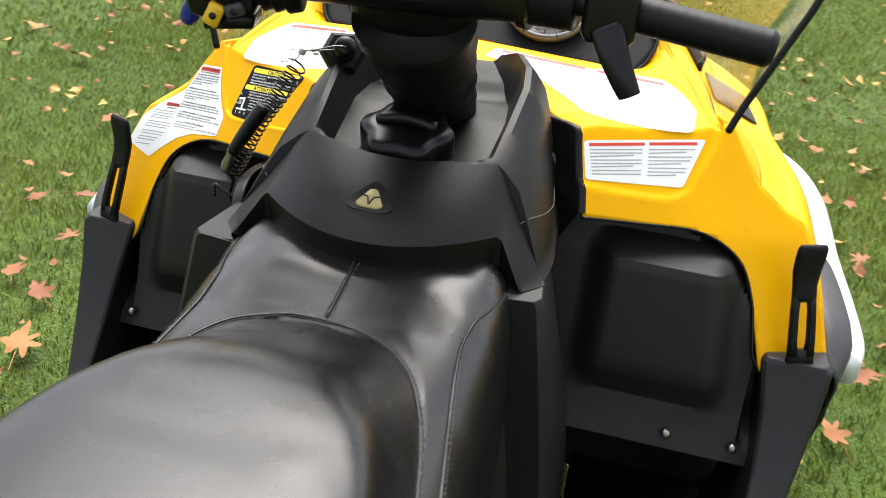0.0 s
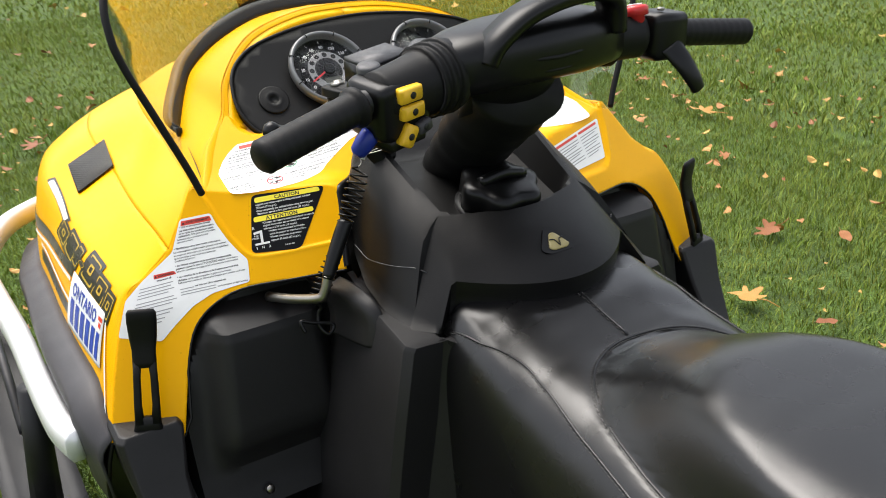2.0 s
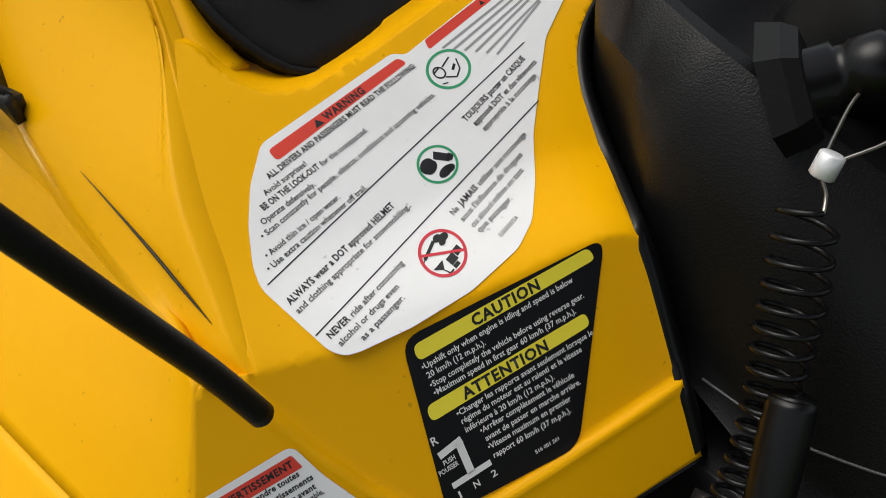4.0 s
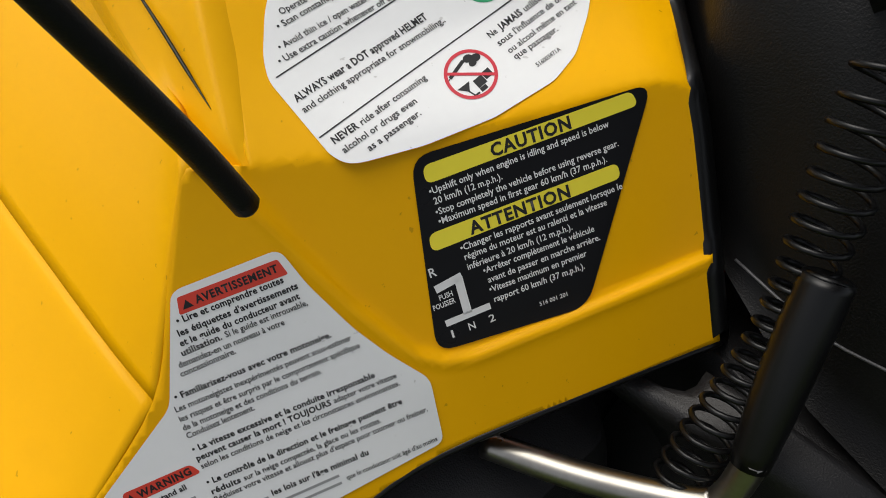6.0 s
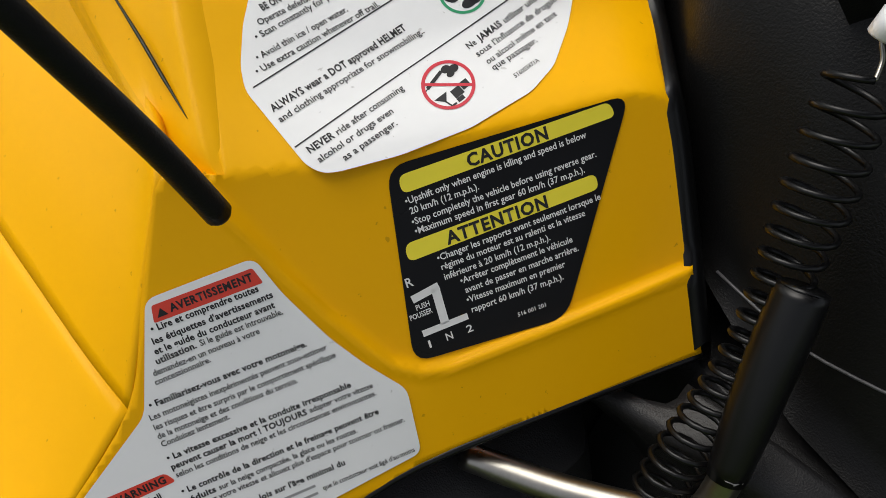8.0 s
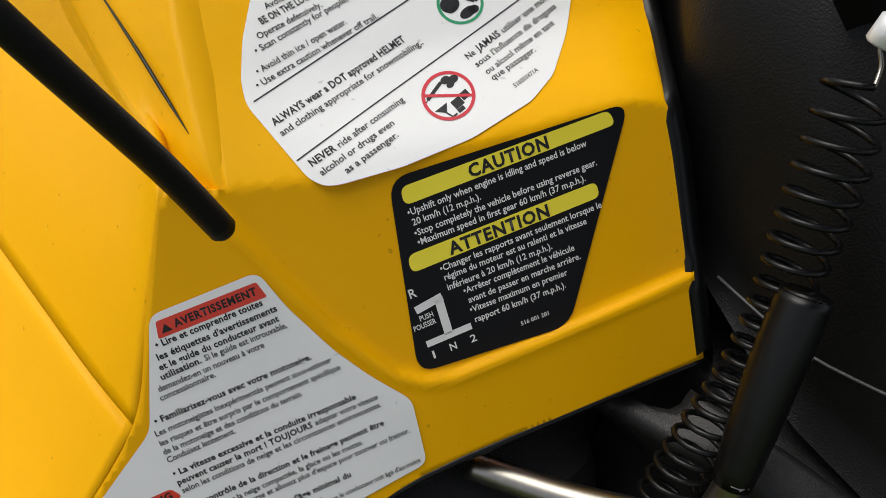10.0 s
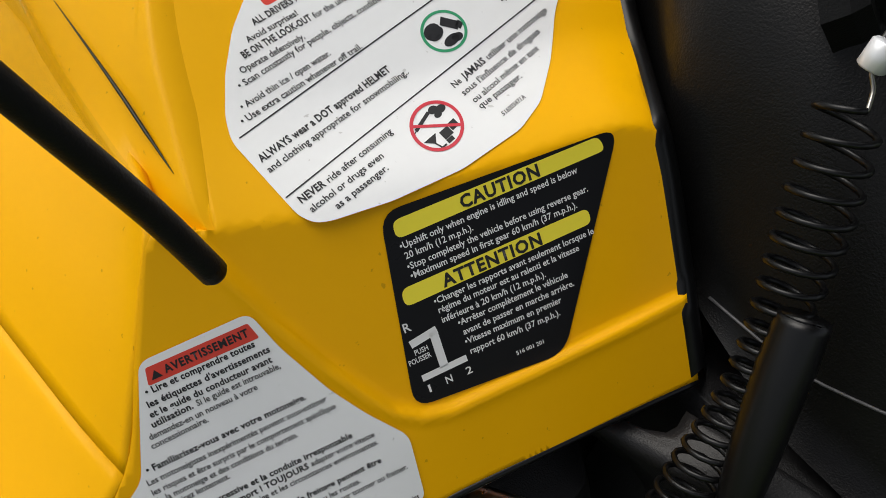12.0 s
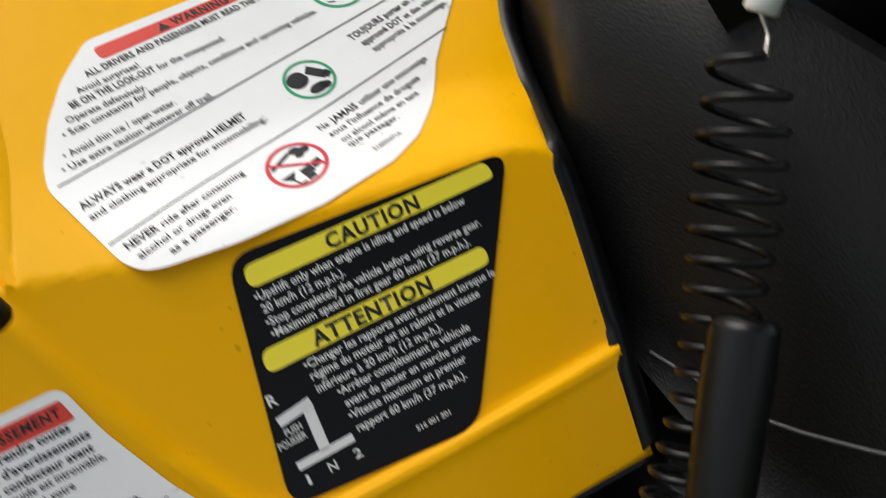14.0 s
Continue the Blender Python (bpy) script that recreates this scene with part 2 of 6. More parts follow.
def sheet(outline, spacing, place, bm=None):
    """A flat outline filled with small triangles and laid on a surface by place(u, v)."""
    bm = bm or bmesh.new()
    poly = [(p[0], p[1]) for p in outline]
    edge = []
    for (ax, ay), (bx, by) in zip(poly, poly[1:] + poly[:1]):
        k = max(1, int(math.hypot(bx - ax, by - ay) / spacing))
        edge += [(ax + (bx - ax) * i / k, ay + (by - ay) * i / k) for i in range(k)]
    pts = [Vector(p) for p in edge]
    xs, ys = [p[0] for p in poly], [p[1] for p in poly]
    x0, x1, y0, y1 = min(xs), max(xs), min(ys), max(ys)
    rows = int((y1 - y0) / spacing)
    for r in range(1, rows):
        y = y0 + (y1 - y0) * r / rows
        cols = int((x1 - x0) / spacing)
        for c in range(1, cols):
            x = x0 + (x1 - x0) * (c + 0.5 * (r % 2)) / cols
            if inside((x, y), poly) and min((x - a) ** 2 + (y - b) ** 2 for a, b in edge) > (0.4 * spacing) ** 2:
                pts.append(Vector((x, y)))
    n = len(edge)
    verts, _, faces, *_ = delaunay_2d_cdt(pts, [], [list(range(n))], 1, 1e-7)
    made = [bm.verts.new(place(v.x, v.y)) for v in verts]
    for f in faces:
        bm.faces.new([made[i] for i in f])
    return bm


def ease(a, b, x):
    t = min(1.0, max(0.0, (x - a) / (b - a)))
    return t * t * (3 - 2 * t)


def line_distance(p, line):
    """The distance to a flat line, and on which side of it (plus: to its left)."""
    best, side = 1e9, 1
    for a, b in zip(line, line[1:]):
        dx, dy = b[0] - a[0], b[1] - a[1]
        s = min(1, max(0, ((p[0] - a[0]) * dx + (p[1] - a[1]) * dy) / (dx * dx + dy * dy)))
        ex, ey = p[0] - a[0] - s * dx, p[1] - a[1] - s * dy
        d = math.hypot(ex, ey)
        if d < best - 1e-9:
            best, side = d, (1 if dx * (p[1] - a[1]) - dy * (p[0] - a[0]) > 0 else -1)
    return best, side

# ---- ground and surroundings are below; first the machine ----
sled = thing("snowmobile", "yellow and black utility snowmobile parked on a leaf-strewn lawn", "snowmobile")

# Two flat stretches of the dash, each a frame of origin, across, up and outward.
LOW = (Vector((-0.2105, 0.2352, 0.7598)), Vector((0.9345, -0.3420, 0.0985)), Vector((0.1095, 0.5395, 0.8348)), Vector((-0.3387, -0.7694, 0.5417)))
TOP = (Vector((-0.2023, 0.2933, 0.7984)), Vector((0.9984, 0.0058, 0.0564)), Vector((-0.0314, 0.8844, 0.4657)), Vector((-0.0472, -0.4667, 0.8831)))
RIDGE = [(-93, 67), (-79, 41), (-69, 16), (-61, -3), (-53, -16.5), (-46.5, -26.8), (-38.5, -32.8), (-29, -34.8), (4, -35.6), (70, -33.6)]


FOLD = [(-95, 56), (-60, 46), (-29, 41), (20, 35.5), (56, 32), (70, 25)]
FOLD = [(p.x, p.y) for p in smooth_line([(u, v, 0) for u, v in FOLD], 22)]


def low_depth(u, v):
    """Relief of the lower dash: a shallow recess inside the ridge, curling back lower down."""
    d, side = line_distance((u, v), RIDGE)
    h = 0.0 if side > 0 else 3.0 * ease(0, 3.6, d)
    h += 1.3 * math.exp(-(((d - 3.0 if side < 0 else d + 3.0) / 2.2) ** 2))
    if side < 0:
        h -= 0.07 * max(0.0, -42 - v) * ease(-70, -20, u)
    h -= 20.0 * (max(0.0, -68 - v) / 120) ** 1.5
    return h


OVER = Vector((-0.36, 0.13, 0.985))  # relief is raised towards this point above the dash


def low_place(u, v, h=0.0):
    o, a, b, n = LOW
    p = o + (a * u + b * v) / 1000
    way = (OVER - p).normalized()
    return p + way * ((low_depth(u, v) + h) / 1000 / way.dot(n))


def to_top(p):
    """Where a point of the lower dash comes to lie on the upper one's plane, seen from above the dash."""
    way = (OVER - p).normalized()
    p = p + way * ((TOP[0] - p).dot(TOP[3]) / way.dot(TOP[3]))
    d = p - TOP[0]
    return d.dot(TOP[1]) * 1000, d.dot(TOP[2]) * 1000


FOLD_TOP = [to_top(LOW[0] + (LOW[1] * u + LOW[2] * v) / 1000) for u, v in FOLD]


def nearest(p, line):
    """The distance to a flat line, the place on it, and the side."""
    best, at, side = 1e9, line[0], 1
    for a, b in zip(line, line[1:]):
        dx, dy = b[0] - a[0], b[1] - a[1]
        s = min(1, max(0, ((p[0] - a[0]) * dx + (p[1] - a[1]) * dy) / (dx * dx + dy * dy)))
        q = (a[0] + s * dx, a[1] + s * dy)
        d = math.hypot(p[0] - q[0], p[1] - q[1])
        if d < best - 1e-9:
            best, at, side = d, q, (1 if dx * (p[1] - a[1]) - dy * (p[0] - a[0]) > 0 else -1)
    return best, at, side


def top_place(u, v, h=0.0):
    """The upper dash is flat under its label and swells a little up to the fold above the lower one."""
    o, a, b, n = TOP
    p = o + (a * u + b * v) / 1000
    d, q, side = nearest((u, v), FOLD_TOP)
    q = o + (a * q[0] + b * q[1]) / 1000
    way = (OVER - q).normalized()
    rise = (LOW[0] - q).dot(LOW[3]) / way.dot(LOW[3])
    way = (OVER - p).normalized()
    return p + way * (rise * (1 - ease(0, 42, d if side > 0 else 0)) + h / 1000 / way.dot(n))


def eased(chain, steps=5):
    return [(p.x, p.y) for p in smooth_line([(u, v, 0) for u, v in chain], steps)]


REAR_EDGE = [(-96, 57), (-114, 23), (-132, -10), (-166, -38), (-187, -54), (-208, -119), (-222, -186)]
LOW_EDGE = FOLD + [(69.5, 10), (68, -6), (65, -36), (61, -71), (38, -70), (-5, -69), (-52, -69), (-80, -75), (-105, -88), (-122, -107), (-134, -140), (-148, -193)]
LOW_EDGE += [(u - 0.3, v) for u, v in eased(REAR_EDGE)[:0:-1]]
TOP_EDGE = FOLD_TOP + eased([(80.5, -62), (87.5, -50), (92.5, -41.5), (97.5, -33), (108, -18), (117, -7), (131, 5), (150, 14), (180, 21), (222, 23)], 4) + [(222, 60)] + eased([(82, 62), (30, 64), (12, 69), (2, 78), (-2, 90), (-2, 104), (-8, 114)], 4) + [(-27, 91), (-42, 66), (-61, 28), (-75, -2)]

hood = part("hood", bmesh.new(), YELLOW, sled, "glossy yellow plastic hood and dash shell")


def add_dash(fix, side):
    bm = sheet(LOW_EDGE, 2.3 if side < 0 else 5, low_place)
    sheet(TOP_EDGE, 3.2 if side < 0 else 6, top_place, bm)
    bmesh.ops.remove_doubles(bm, verts=bm.verts, dist=0.001)
    return thick(part("dash_panel", fix(bm), YELLOW, hood), 0.004)


both(add_dash)

# Fender of the hood: rows from the rear edge to the nose, each from the inner top to the lower side.
FENDER = [
    [(-0.289, 0.287, 0.800), (-0.313, 0.279, 0.770), (-0.332, 0.270, 0.741), (-0.362, 0.258, 0.715), (-0.391, 0.247, 0.697), (-0.415, 0.238, 0.645), (-0.437, 0.226, 0.572)],
    [(-0.276, 0.345, 0.806), (-0.310, 0.330, 0.775), (-0.336, 0.318, 0.747), (-0.366, 0.305, 0.722), (-0.397, 0.295, 0.699), (-0.423, 0.290, 0.640), (-0.443, 0.280, 0.562)],
    [(-0.262, 0.470, 0.800), (-0.298, 0.460, 0.768), (-0.330, 0.455, 0.741), (-0.366, 0.450, 0.720), (-0.402, 0.445, 0.695), (-0.428, 0.445, 0.632), (-0.444, 0.440, 0.545)],
    [(-0.235, 0.680, 0.772), (-0.270, 0.675, 0.738), (-0.305, 0.672, 0.718), (-0.350, 0.670, 0.702), (-0.390, 0.665, 0.683), (-0.418, 0.665, 0.610), (-0.432, 0.660, 0.515)],
    [(-0.205, 0.880, 0.765), (-0.250, 0.878, 0.748), (-0.295, 0.876, 0.731), (-0.343, 0.870, 0.710), (-0.384, 0.862, 0.676), (-0.407, 0.860, 0.590), (-0.416, 0.855, 0.488)],
    [(-0.135, 1.120, 0.735), (-0.182, 1.115, 0.720), (-0.230, 1.110, 0.700), (-0.282, 1.100, 0.672), (-0.328, 1.090, 0.636), (-0.352, 1.085, 0.555), (-0.360, 1.080, 0.455)],
    [(-0.060, 1.320, 0.590), (-0.090, 1.315, 0.578), (-0.120, 1.310, 0.566), (-0.155, 1.300, 0.552), (-0.190, 1.290, 0.530), (-0.215, 1.280, 0.480), (-0.225, 1.270, 0.420)],
]
FENDER[0] = [tuple(low_place(u, v)) for u, v in REAR_EDGE]
for row in (1, 2):
    x, y, z = FENDER[row][0]
    FENDER[row][0] = (x, y, z - 0.006)
CENTRE = [(XB, 0.56, 0.86), (XB, 0.60, 0.866), (XB, 0.66, 0.862), (XB, 0.76, 0.84), (XB, 0.92, 0.806), (XB, 1.14, 0.755), (XB, 1.34, 0.60)]
COWL_REAR = [(-0.279, 0.291, 0.793), (-0.267, 0.318, 0.808), (-0.249, 0.352, 0.827), (-0.217, 0.394, 0.852), (-0.194, 0.436, 0.888), (-0.140, 0.478, 0.928), (-0.060, 0.500, 0.948), (XB, 0.505, 0.952)]
COWL_FRONT = [(-0.290, 0.288, 0.798), (-0.276, 0.370, 0.802), (-0.252, 0.460, 0.822), (-0.218, 0.530, 0.855), (-0.193, 0.560, 0.878), (-0.140, 0.590, 0.905), (-0.070, 0.608, 0.928), (XB, 0.614, 0.935)]
POD_RIM = [(-0.193, 0.392, 0.848), (-0.183, 0.424, 0.880), (-0.130, 0.462, 0.920), (-0.055, 0.480, 0.938), (XB, 0.483, 0.941)]


def add_fender(fix, side):
    bm = fine_loft([r[2:] for r in FENDER], 5, 6)
    slope = fine_loft([r[:3] for r in FENDER], 5, 6)
    me = bpy.data.meshes.new("scratch")
    slope.to_mesh(me)
    slope.free()
    bm.from_mesh(me)
    bpy.data.meshes.remove(me)
    inner = [row[0] for row in FENDER]
    mids = [tuple(0.5 * (a[i] + b[i]) + (0.0, 0.0, 0.02 if k > 2 else -0.01)[i] for i in range(3)) for k, (a, b) in enumerate(zip(inner, CENTRE))]
    skin = fine_loft(list(zip(inner, mids, CENTRE))[1:], 5, 6)
    me = bpy.data.meshes.new("scratch")
    skin.to_mesh(me)
    skin.free()
    bm.from_mesh(me)
    bpy.data.meshes.remove(me)
    bmesh.ops.recalc_face_normals(bm, faces=bm.faces)
    return thick(part("fender", fix(bm), YELLOW, hood), 0.004)


both(add_fender)


LIP = [top_place(-77, -3, -1.0), top_place(-72, 9, 0.5), top_place(-63, 29, 1.4), top_place(-44, 67, 1.4), top_place(-11, 114, 1.0)] + [Vector(p) for p in COWL_REAR[4:]]
LIP_IN = [top_place(-71, -4, -1.6), top_place(-66, 8, -1.2), top_place(-55, 27, -1.0), top_place(-36, 63, -1.0), top_place(-4, 108, -1.0)] + [Vector(p) + Vector(d) for p, d in zip(COWL_REAR[4:], ((0.006, -0.006, -0.004), (0.004, -0.008, -0.005), (0, -0.009, -0.005), (0, -0.009, -0.005)))]
LIP_OUT = [Vector((-0.2845, 0.2955, 0.7935)), Vector((-0.2875, 0.303, 0.7975))] + [Vector(p) for p in COWL_FRONT[1:]]


def add_cowl(fix, side):
    """The flank that falls from the dash's rounded lip into a groove and rises to the windshield's foot."""
    rows = []
    slit = [Vector(p) + Vector((-0.00025, 0, 0.00025)) for p in ((-0.2623, 0.3966, 0.8170), (-0.2664, 0.3707, 0.8146), (-0.2702, 0.3458, 0.8110), (-0.2732, 0.3268, 0.8066), (-0.2759, 0.3094, 0.8026))]
    lines = [smooth_line(l, 8) for l in (LIP_IN, LIP, LIP_OUT)]
    n = len(lines[0])
    for i, (a, p, q) in enumerate(zip(*lines)):
        k = i / (n - 1)
        up = Vector((-0.05, -0.47, 0.88)).lerp(Vector((0, -0.25, 0.97)), ease(0.3, 0.6, k)).normalized()
        out = (p - a - up * (p - a).dot(up)).normalized()
        w = ease(0.0, 0.16, k) * (1 - 0.96 * ease(0.30, 0.52, k))
        deep = p + out * 0.0120 * w - up * 0.0115 * w
        tuck = Vector((-0.004, 0.0, -0.012)) * ease(0.10, 0.24, k)
        rows.append(smooth_line([a, a.lerp(p, 0.55) + up * 0.0005, p, p + out * 0.0030 * w - up * 0.0005 * w, p + out * 0.0065 * w - up * 0.0040 * w, deep, deep.lerp(q, 0.3) + up * 0.0022 * w, deep.lerp(q, 0.65) + up * 0.002 * w, q, q + tuck * 0.3, q + tuck], 3))
    cowl = part("cowl", fix(loft(rows)), YELLOW, hood)
    part("joint", fix(tube(slit, [0.0001, 0.0004, 0.0007, 0.0007, 0.0001], 6, 6)), BLACK_SMOOTH, cowl, "dark joint line")
    return cowl


both(add_cowl)


def add_pod_surround(fix, side):
    rear = [Vector(COWL_REAR[2]) + Vector((0.004, -0.004, -0.003))] + [Vector(p) + Vector((0.003, -0.001, 0.0005)) for p in COWL_REAR[3:]]
    rim = [top_place(0, 86, -3), Vector((-0.2025, 0.388, 0.8475))] + [Vector(p) for p in POD_RIM[1:]]
    mid = [0.5 * (a + b) + Vector((0.0, 0.001, -0.002 if k > 0 else 0)) for k, (a, b) in enumerate(zip(rear, rim))]
    centre = Vector((XB, 0.40, 0.86))
    deep = [p + (centre - p).normalized() * 0.014 + Vector((0, 0.005, -0.007)) for p in rim]
    return thick(part("pod_surround", fix(fine_loft([deep, rim, mid, rear], 3, 6)), YELLOW, hood), 0.003)


both(add_pod_surround)


def add_pod_wall(fix, side):
    """The dash's edge turned in towards the gauge panel."""
    chain = eased([(222, 60), (150, 61), (82, 62), (30, 64), (12, 69), (2, 78), (-2, 90), (-2, 104), (-8, 114)], 4)
    rows = []
    for h, k in ((0.0, 0.0), (-1.5, 2.0), (-5.0, 3.5), (-20.0, 9.0)):
        row = []
        for u, v in chain:
            du, dv = 120 - u, 125 - v
            w = k / math.hypot(du, dv)
            row.append(top_place(u + (du * w if u < 60 else 0), v + (dv * w if u < 60 else k), h))
        rows.append(row)
    return part("pod_wall", fix(loft(rows)), YELLOW, hood)


both(add_pod_wall)

# ---- labels ----
H_CURVE = bpy.data.curves.new("letter", "FONT")
H_CURVE.body = "H"
CAP = 0.0


def text_meshes(lines):
    """Flat meshes of lines of text in the built-in font, one a line."""
    obs = []
    for words, bold in lines:
        cu = bpy.data.curves.new("words", "FONT")
        cu.body, cu.size, cu.resolution_u, cu.offset = words, 1.0, 2, (0.014, 0.030, 0.035)[int(bold)]
        cu.space_character = (1.0, 1.05, 1.12)[int(bold)]
        cu.fill_mode = "FRONT"
        obs.append(new("words", cu))
    deps = bpy.context.evaluated_depsgraph_get()
    out = []
    for ob in obs:
        me = bpy.data.meshes.new_from_object(ob.evaluated_get(deps))
        out.append(me)
    for ob in obs:
        cu = ob.data
        bpy.data.objects.remove(ob)
        bpy.data.curves.remove(cu)
    return out


CAP = max(v.co.y for v in text_meshes([("H", False)])[0].vertices)


def lettering(name, lines, place, mat, parent, h=0.68, mirror=lambda bm: bm):
    """Lines of (words, u0, v0, u1, v1, cap height, bold), in millimetres on a surface, as one mesh."""
    bm = bmesh.new()
    for (words, u0, v0, u1, v1, cap, bold), me in zip(lines, text_meshes([(w[0], w[6]) for w in lines])):
        xs = [v.co.x for v in me.vertices]
        x0, wide = min(xs), max(xs) - min(xs)
        length, turn = math.hypot(u1 - u0, v1 - v0), math.atan2(v1 - v0, u1 - u0)
        c, s = math.cos(turn), math.sin(turn)
        for vert in me.vertices:
            x, y = (vert.co.x - x0) / wide * length, vert.co.y / CAP * cap
            vert.co = place(u0 + c * x - s * y, v0 + s * x + c * y, h)
        bm.from_mesh(me)
        bpy.data.meshes.remove(me)
    return part(name, mirror(bm), mat, parent, smooth=False)


def flat(outlines, place, h, spacing=6):
    """Flat shapes laid on a surface, h millimetres above it."""
    bm = bmesh.new()
    for o in outlines:
        sheet(o, spacing, lambda u, v: place(u, v, h), bm)
    return bm


def flats(name, outlines, place, h, mat, parent, words="", spacing=6):
    """Flat shapes, each a part of its own."""
    for o in outlines:
        part(name, flat([o], place, h, spacing), mat, parent, words)


def bar(u0, v0, u1, v1, w):
    """A straight stroke's outline."""
    dx, dy = u1 - u0, v1 - v0
    k = 0.5 * w / math.hypot(dx, dy)
    return [(u0 + dy * k, v0 - dx * k), (u1 + dy * k, v1 - dx * k), (u1 - dy * k, v1 + dx * k), (u0 - dy * k, v0 + dx * k)]


def ring(u, v, ru, rv, w, place, h, bm, turn=0.0, steps=40):
    rows = []
    for k in (1.0, 1.0 - w):
        rows.append([])
        for i in range(steps):
            a = 2 * math.pi * i / steps
            x, y = ru * k * math.cos(a), rv * k * math.sin(a)
            rows[-1].append(place(u + x * math.cos(turn) - y * math.sin(turn), v + x * math.sin(turn) + y * math.cos(turn), h))
    return loft(rows[::-1], closed=True, bm=bm)


def blob(u, v, ru, rv, turn=0.0, steps=14):
    return [(u + ru * math.cos(a) * math.cos(turn) - rv * math.sin(a) * math.sin(turn), v + ru * math.cos(a) * math.sin(turn) + rv * math.sin(a) * math.cos(turn)) for a in (2 * math.pi * i / steps for i in range(steps))]


def label(name, outline, place, mat, words, h=0.5):
    return part(name, flat([outline], place, h, 2.0), mat, sled, words)


# Gear-change label: black with two yellow headings.
caution = label("caution_label", round_corners([(-30, 36), (55.5, 32), (14.3, -36.3), (-41.8, -31)], 7), low_place, BLACK_LABEL, "black and yellow gear-change caution label on yellow plastic")
flats("heading_bar", [round_corners([(-27.3, 32.2), (47.8, 31.8), (49.0, 26.4), (-27.8, 26.0)], 3), round_corners([(-32.2, 9.9), (37.2, 10.0), (37.2, 4.4), (-32.8, 3.6)], 3)], low_place, 0.57, YELLOW_INK, caution, "yellow heading bars")
lettering("heading_text", [("CAUTION", -4.3, 27.0, 24.4, 27.0, 4.2, 2), ("ATTENTION", -18.5, 4.6, 18.3, 4.6, 4.3, 2)], low_place, BLACK_INK, caution)
lettering(
    "body_text",
    [
        ("\u2022Upshift only when engine is idling and speed is below", -27.6, 22.3, 37.3, 22.9, 2.3, False),
        ("20 km/h (12 m.p.h.).", -27.1, 18.7, -2.9, 18.8, 2.3, False),
        ("\u2022Stop completely the vehicle before using reverse gear.", -27.6, 15.0, 39.1, 15.4, 2.3, False),
        ("\u2022Maximum speed in first gear 60 km/h (37 m.p.h.).", -27.6, 11.7, 33.8, 11.6, 2.3, False),
        ("\u2022Changer les rapports avant seulement lorsque le", -23.3, 0.3, 37.0, 0.6, 2.3, False),
        ("r\u00e9gime du moteur est au ralenti et la vitesse", -22.9, -3.1, 30.2, -3.0, 2.3, False),
        ("inf\u00e9rieure \u00e0 20 km/h (12 m.p.h.).", -22.9, -6.8, 16.0, -6.8, 2.3, False),
        ("\u2022Arr\u00eater compl\u00e8tement le v\u00e9hicule", -18.1, -10.2, 23.5, -10.4, 2.3, False),
        ("avant de passer en marche arri\u00e8re.", -17.5, -13.9, 24.8, -14.2, 2.3, False),
        ("\u2022Vitesse maximum en premier", -18.0, -17.5, 18.7, -18.0, 2.3, False),
        ("rapport 60 km/h (37 m.p.h.).", -17.4, -21.4, 16.9, -22.2, 2.3, False),
        ("516 001 201", -2.4, -29.2, 8.2, -29.4, 1.5, False),
        ("R", -35.9, -4.6, -33.4, -4.6, 3.2, False),
        ("PUSH", -35.2, -13.5, -30.4, -13.4, 1.9, False),
        ("POUSSER", -38.2, -16.2, -30.2, -16.1, 1.9, False),
        ("1", -35.0, -28.0, -34.2, -28.0, 2.8, False),
        ("N", -28.6, -27.8, -26.2, -27.8, 2.7, False),
        ("2", -21.0, -27.9, -18.8, -27.9, 2.7, False),
    ],
    low_place, WHITE_INK, caution)
part("shift_diagram", flat([bar(-35.6, -9.3, -25.6, -7.9, 2.8), bar(-27.0, -8.0, -27.4, -21.6, 3.0), bar(-35.8, -22.2, -19.2, -22.0, 2.4)], low_place, 0.64, 3), WHITE_INK, caution, "white gear gate drawing")

# Owner's warning label: white, on the rear face of the hood.


def own(u, v):
    """From the owner label's own lines to the lower dash."""
    return 1.019 * u + 0.0144 * v - 68.3, 0.022 * u + 1.005 * v - 13.7


OWNER_EDGE = [(-45, 36.5), (-10.5, 36.5), (-6, 22), (3, 2), (11, -11.5), (21.5, -26), (19.3, -51), (-23, -55), (-46, -64), (-68, -79), (-85, -92), (-130, -79), (-117, -42), (-97, -25), (-59, 1)]
owner = label("owner_warning_label", round_corners([own(u, v) for u, v in OWNER_EDGE], 3.5), low_place, WHITE_LABEL, "white bilingual owner's warning label on yellow plastic")
shift = lambda lines: [(w, *own(a, b), *own(c, d), cap, bold) for w, a, b, c, d, cap, bold in lines]
flats("heading_bar", [[own(u, v) for u, v in o] for o in (round_corners([(-44, 34), (-12, 33.6), (-10.4, 27.8), (-45.2, 28.4)], 0.8), round_corners([(-83, -20.4), (-60.5, -20.2), (-58.2, -24.4), (-83.5, -25.4)], 1.5))], low_place, 0.57, RED_INK, owner, "red heading bars")
flats("warning_triangle", [[own(u, v) for u, v in o] for o in ([(-43.6, 29.6), (-40.2, 29.6), (-41.9, 32.4)], [(-82.6, -24.4), (-79.6, -24.4), (-81.1, -21.6)])], low_place, 0.66, BLACK_INK, owner)
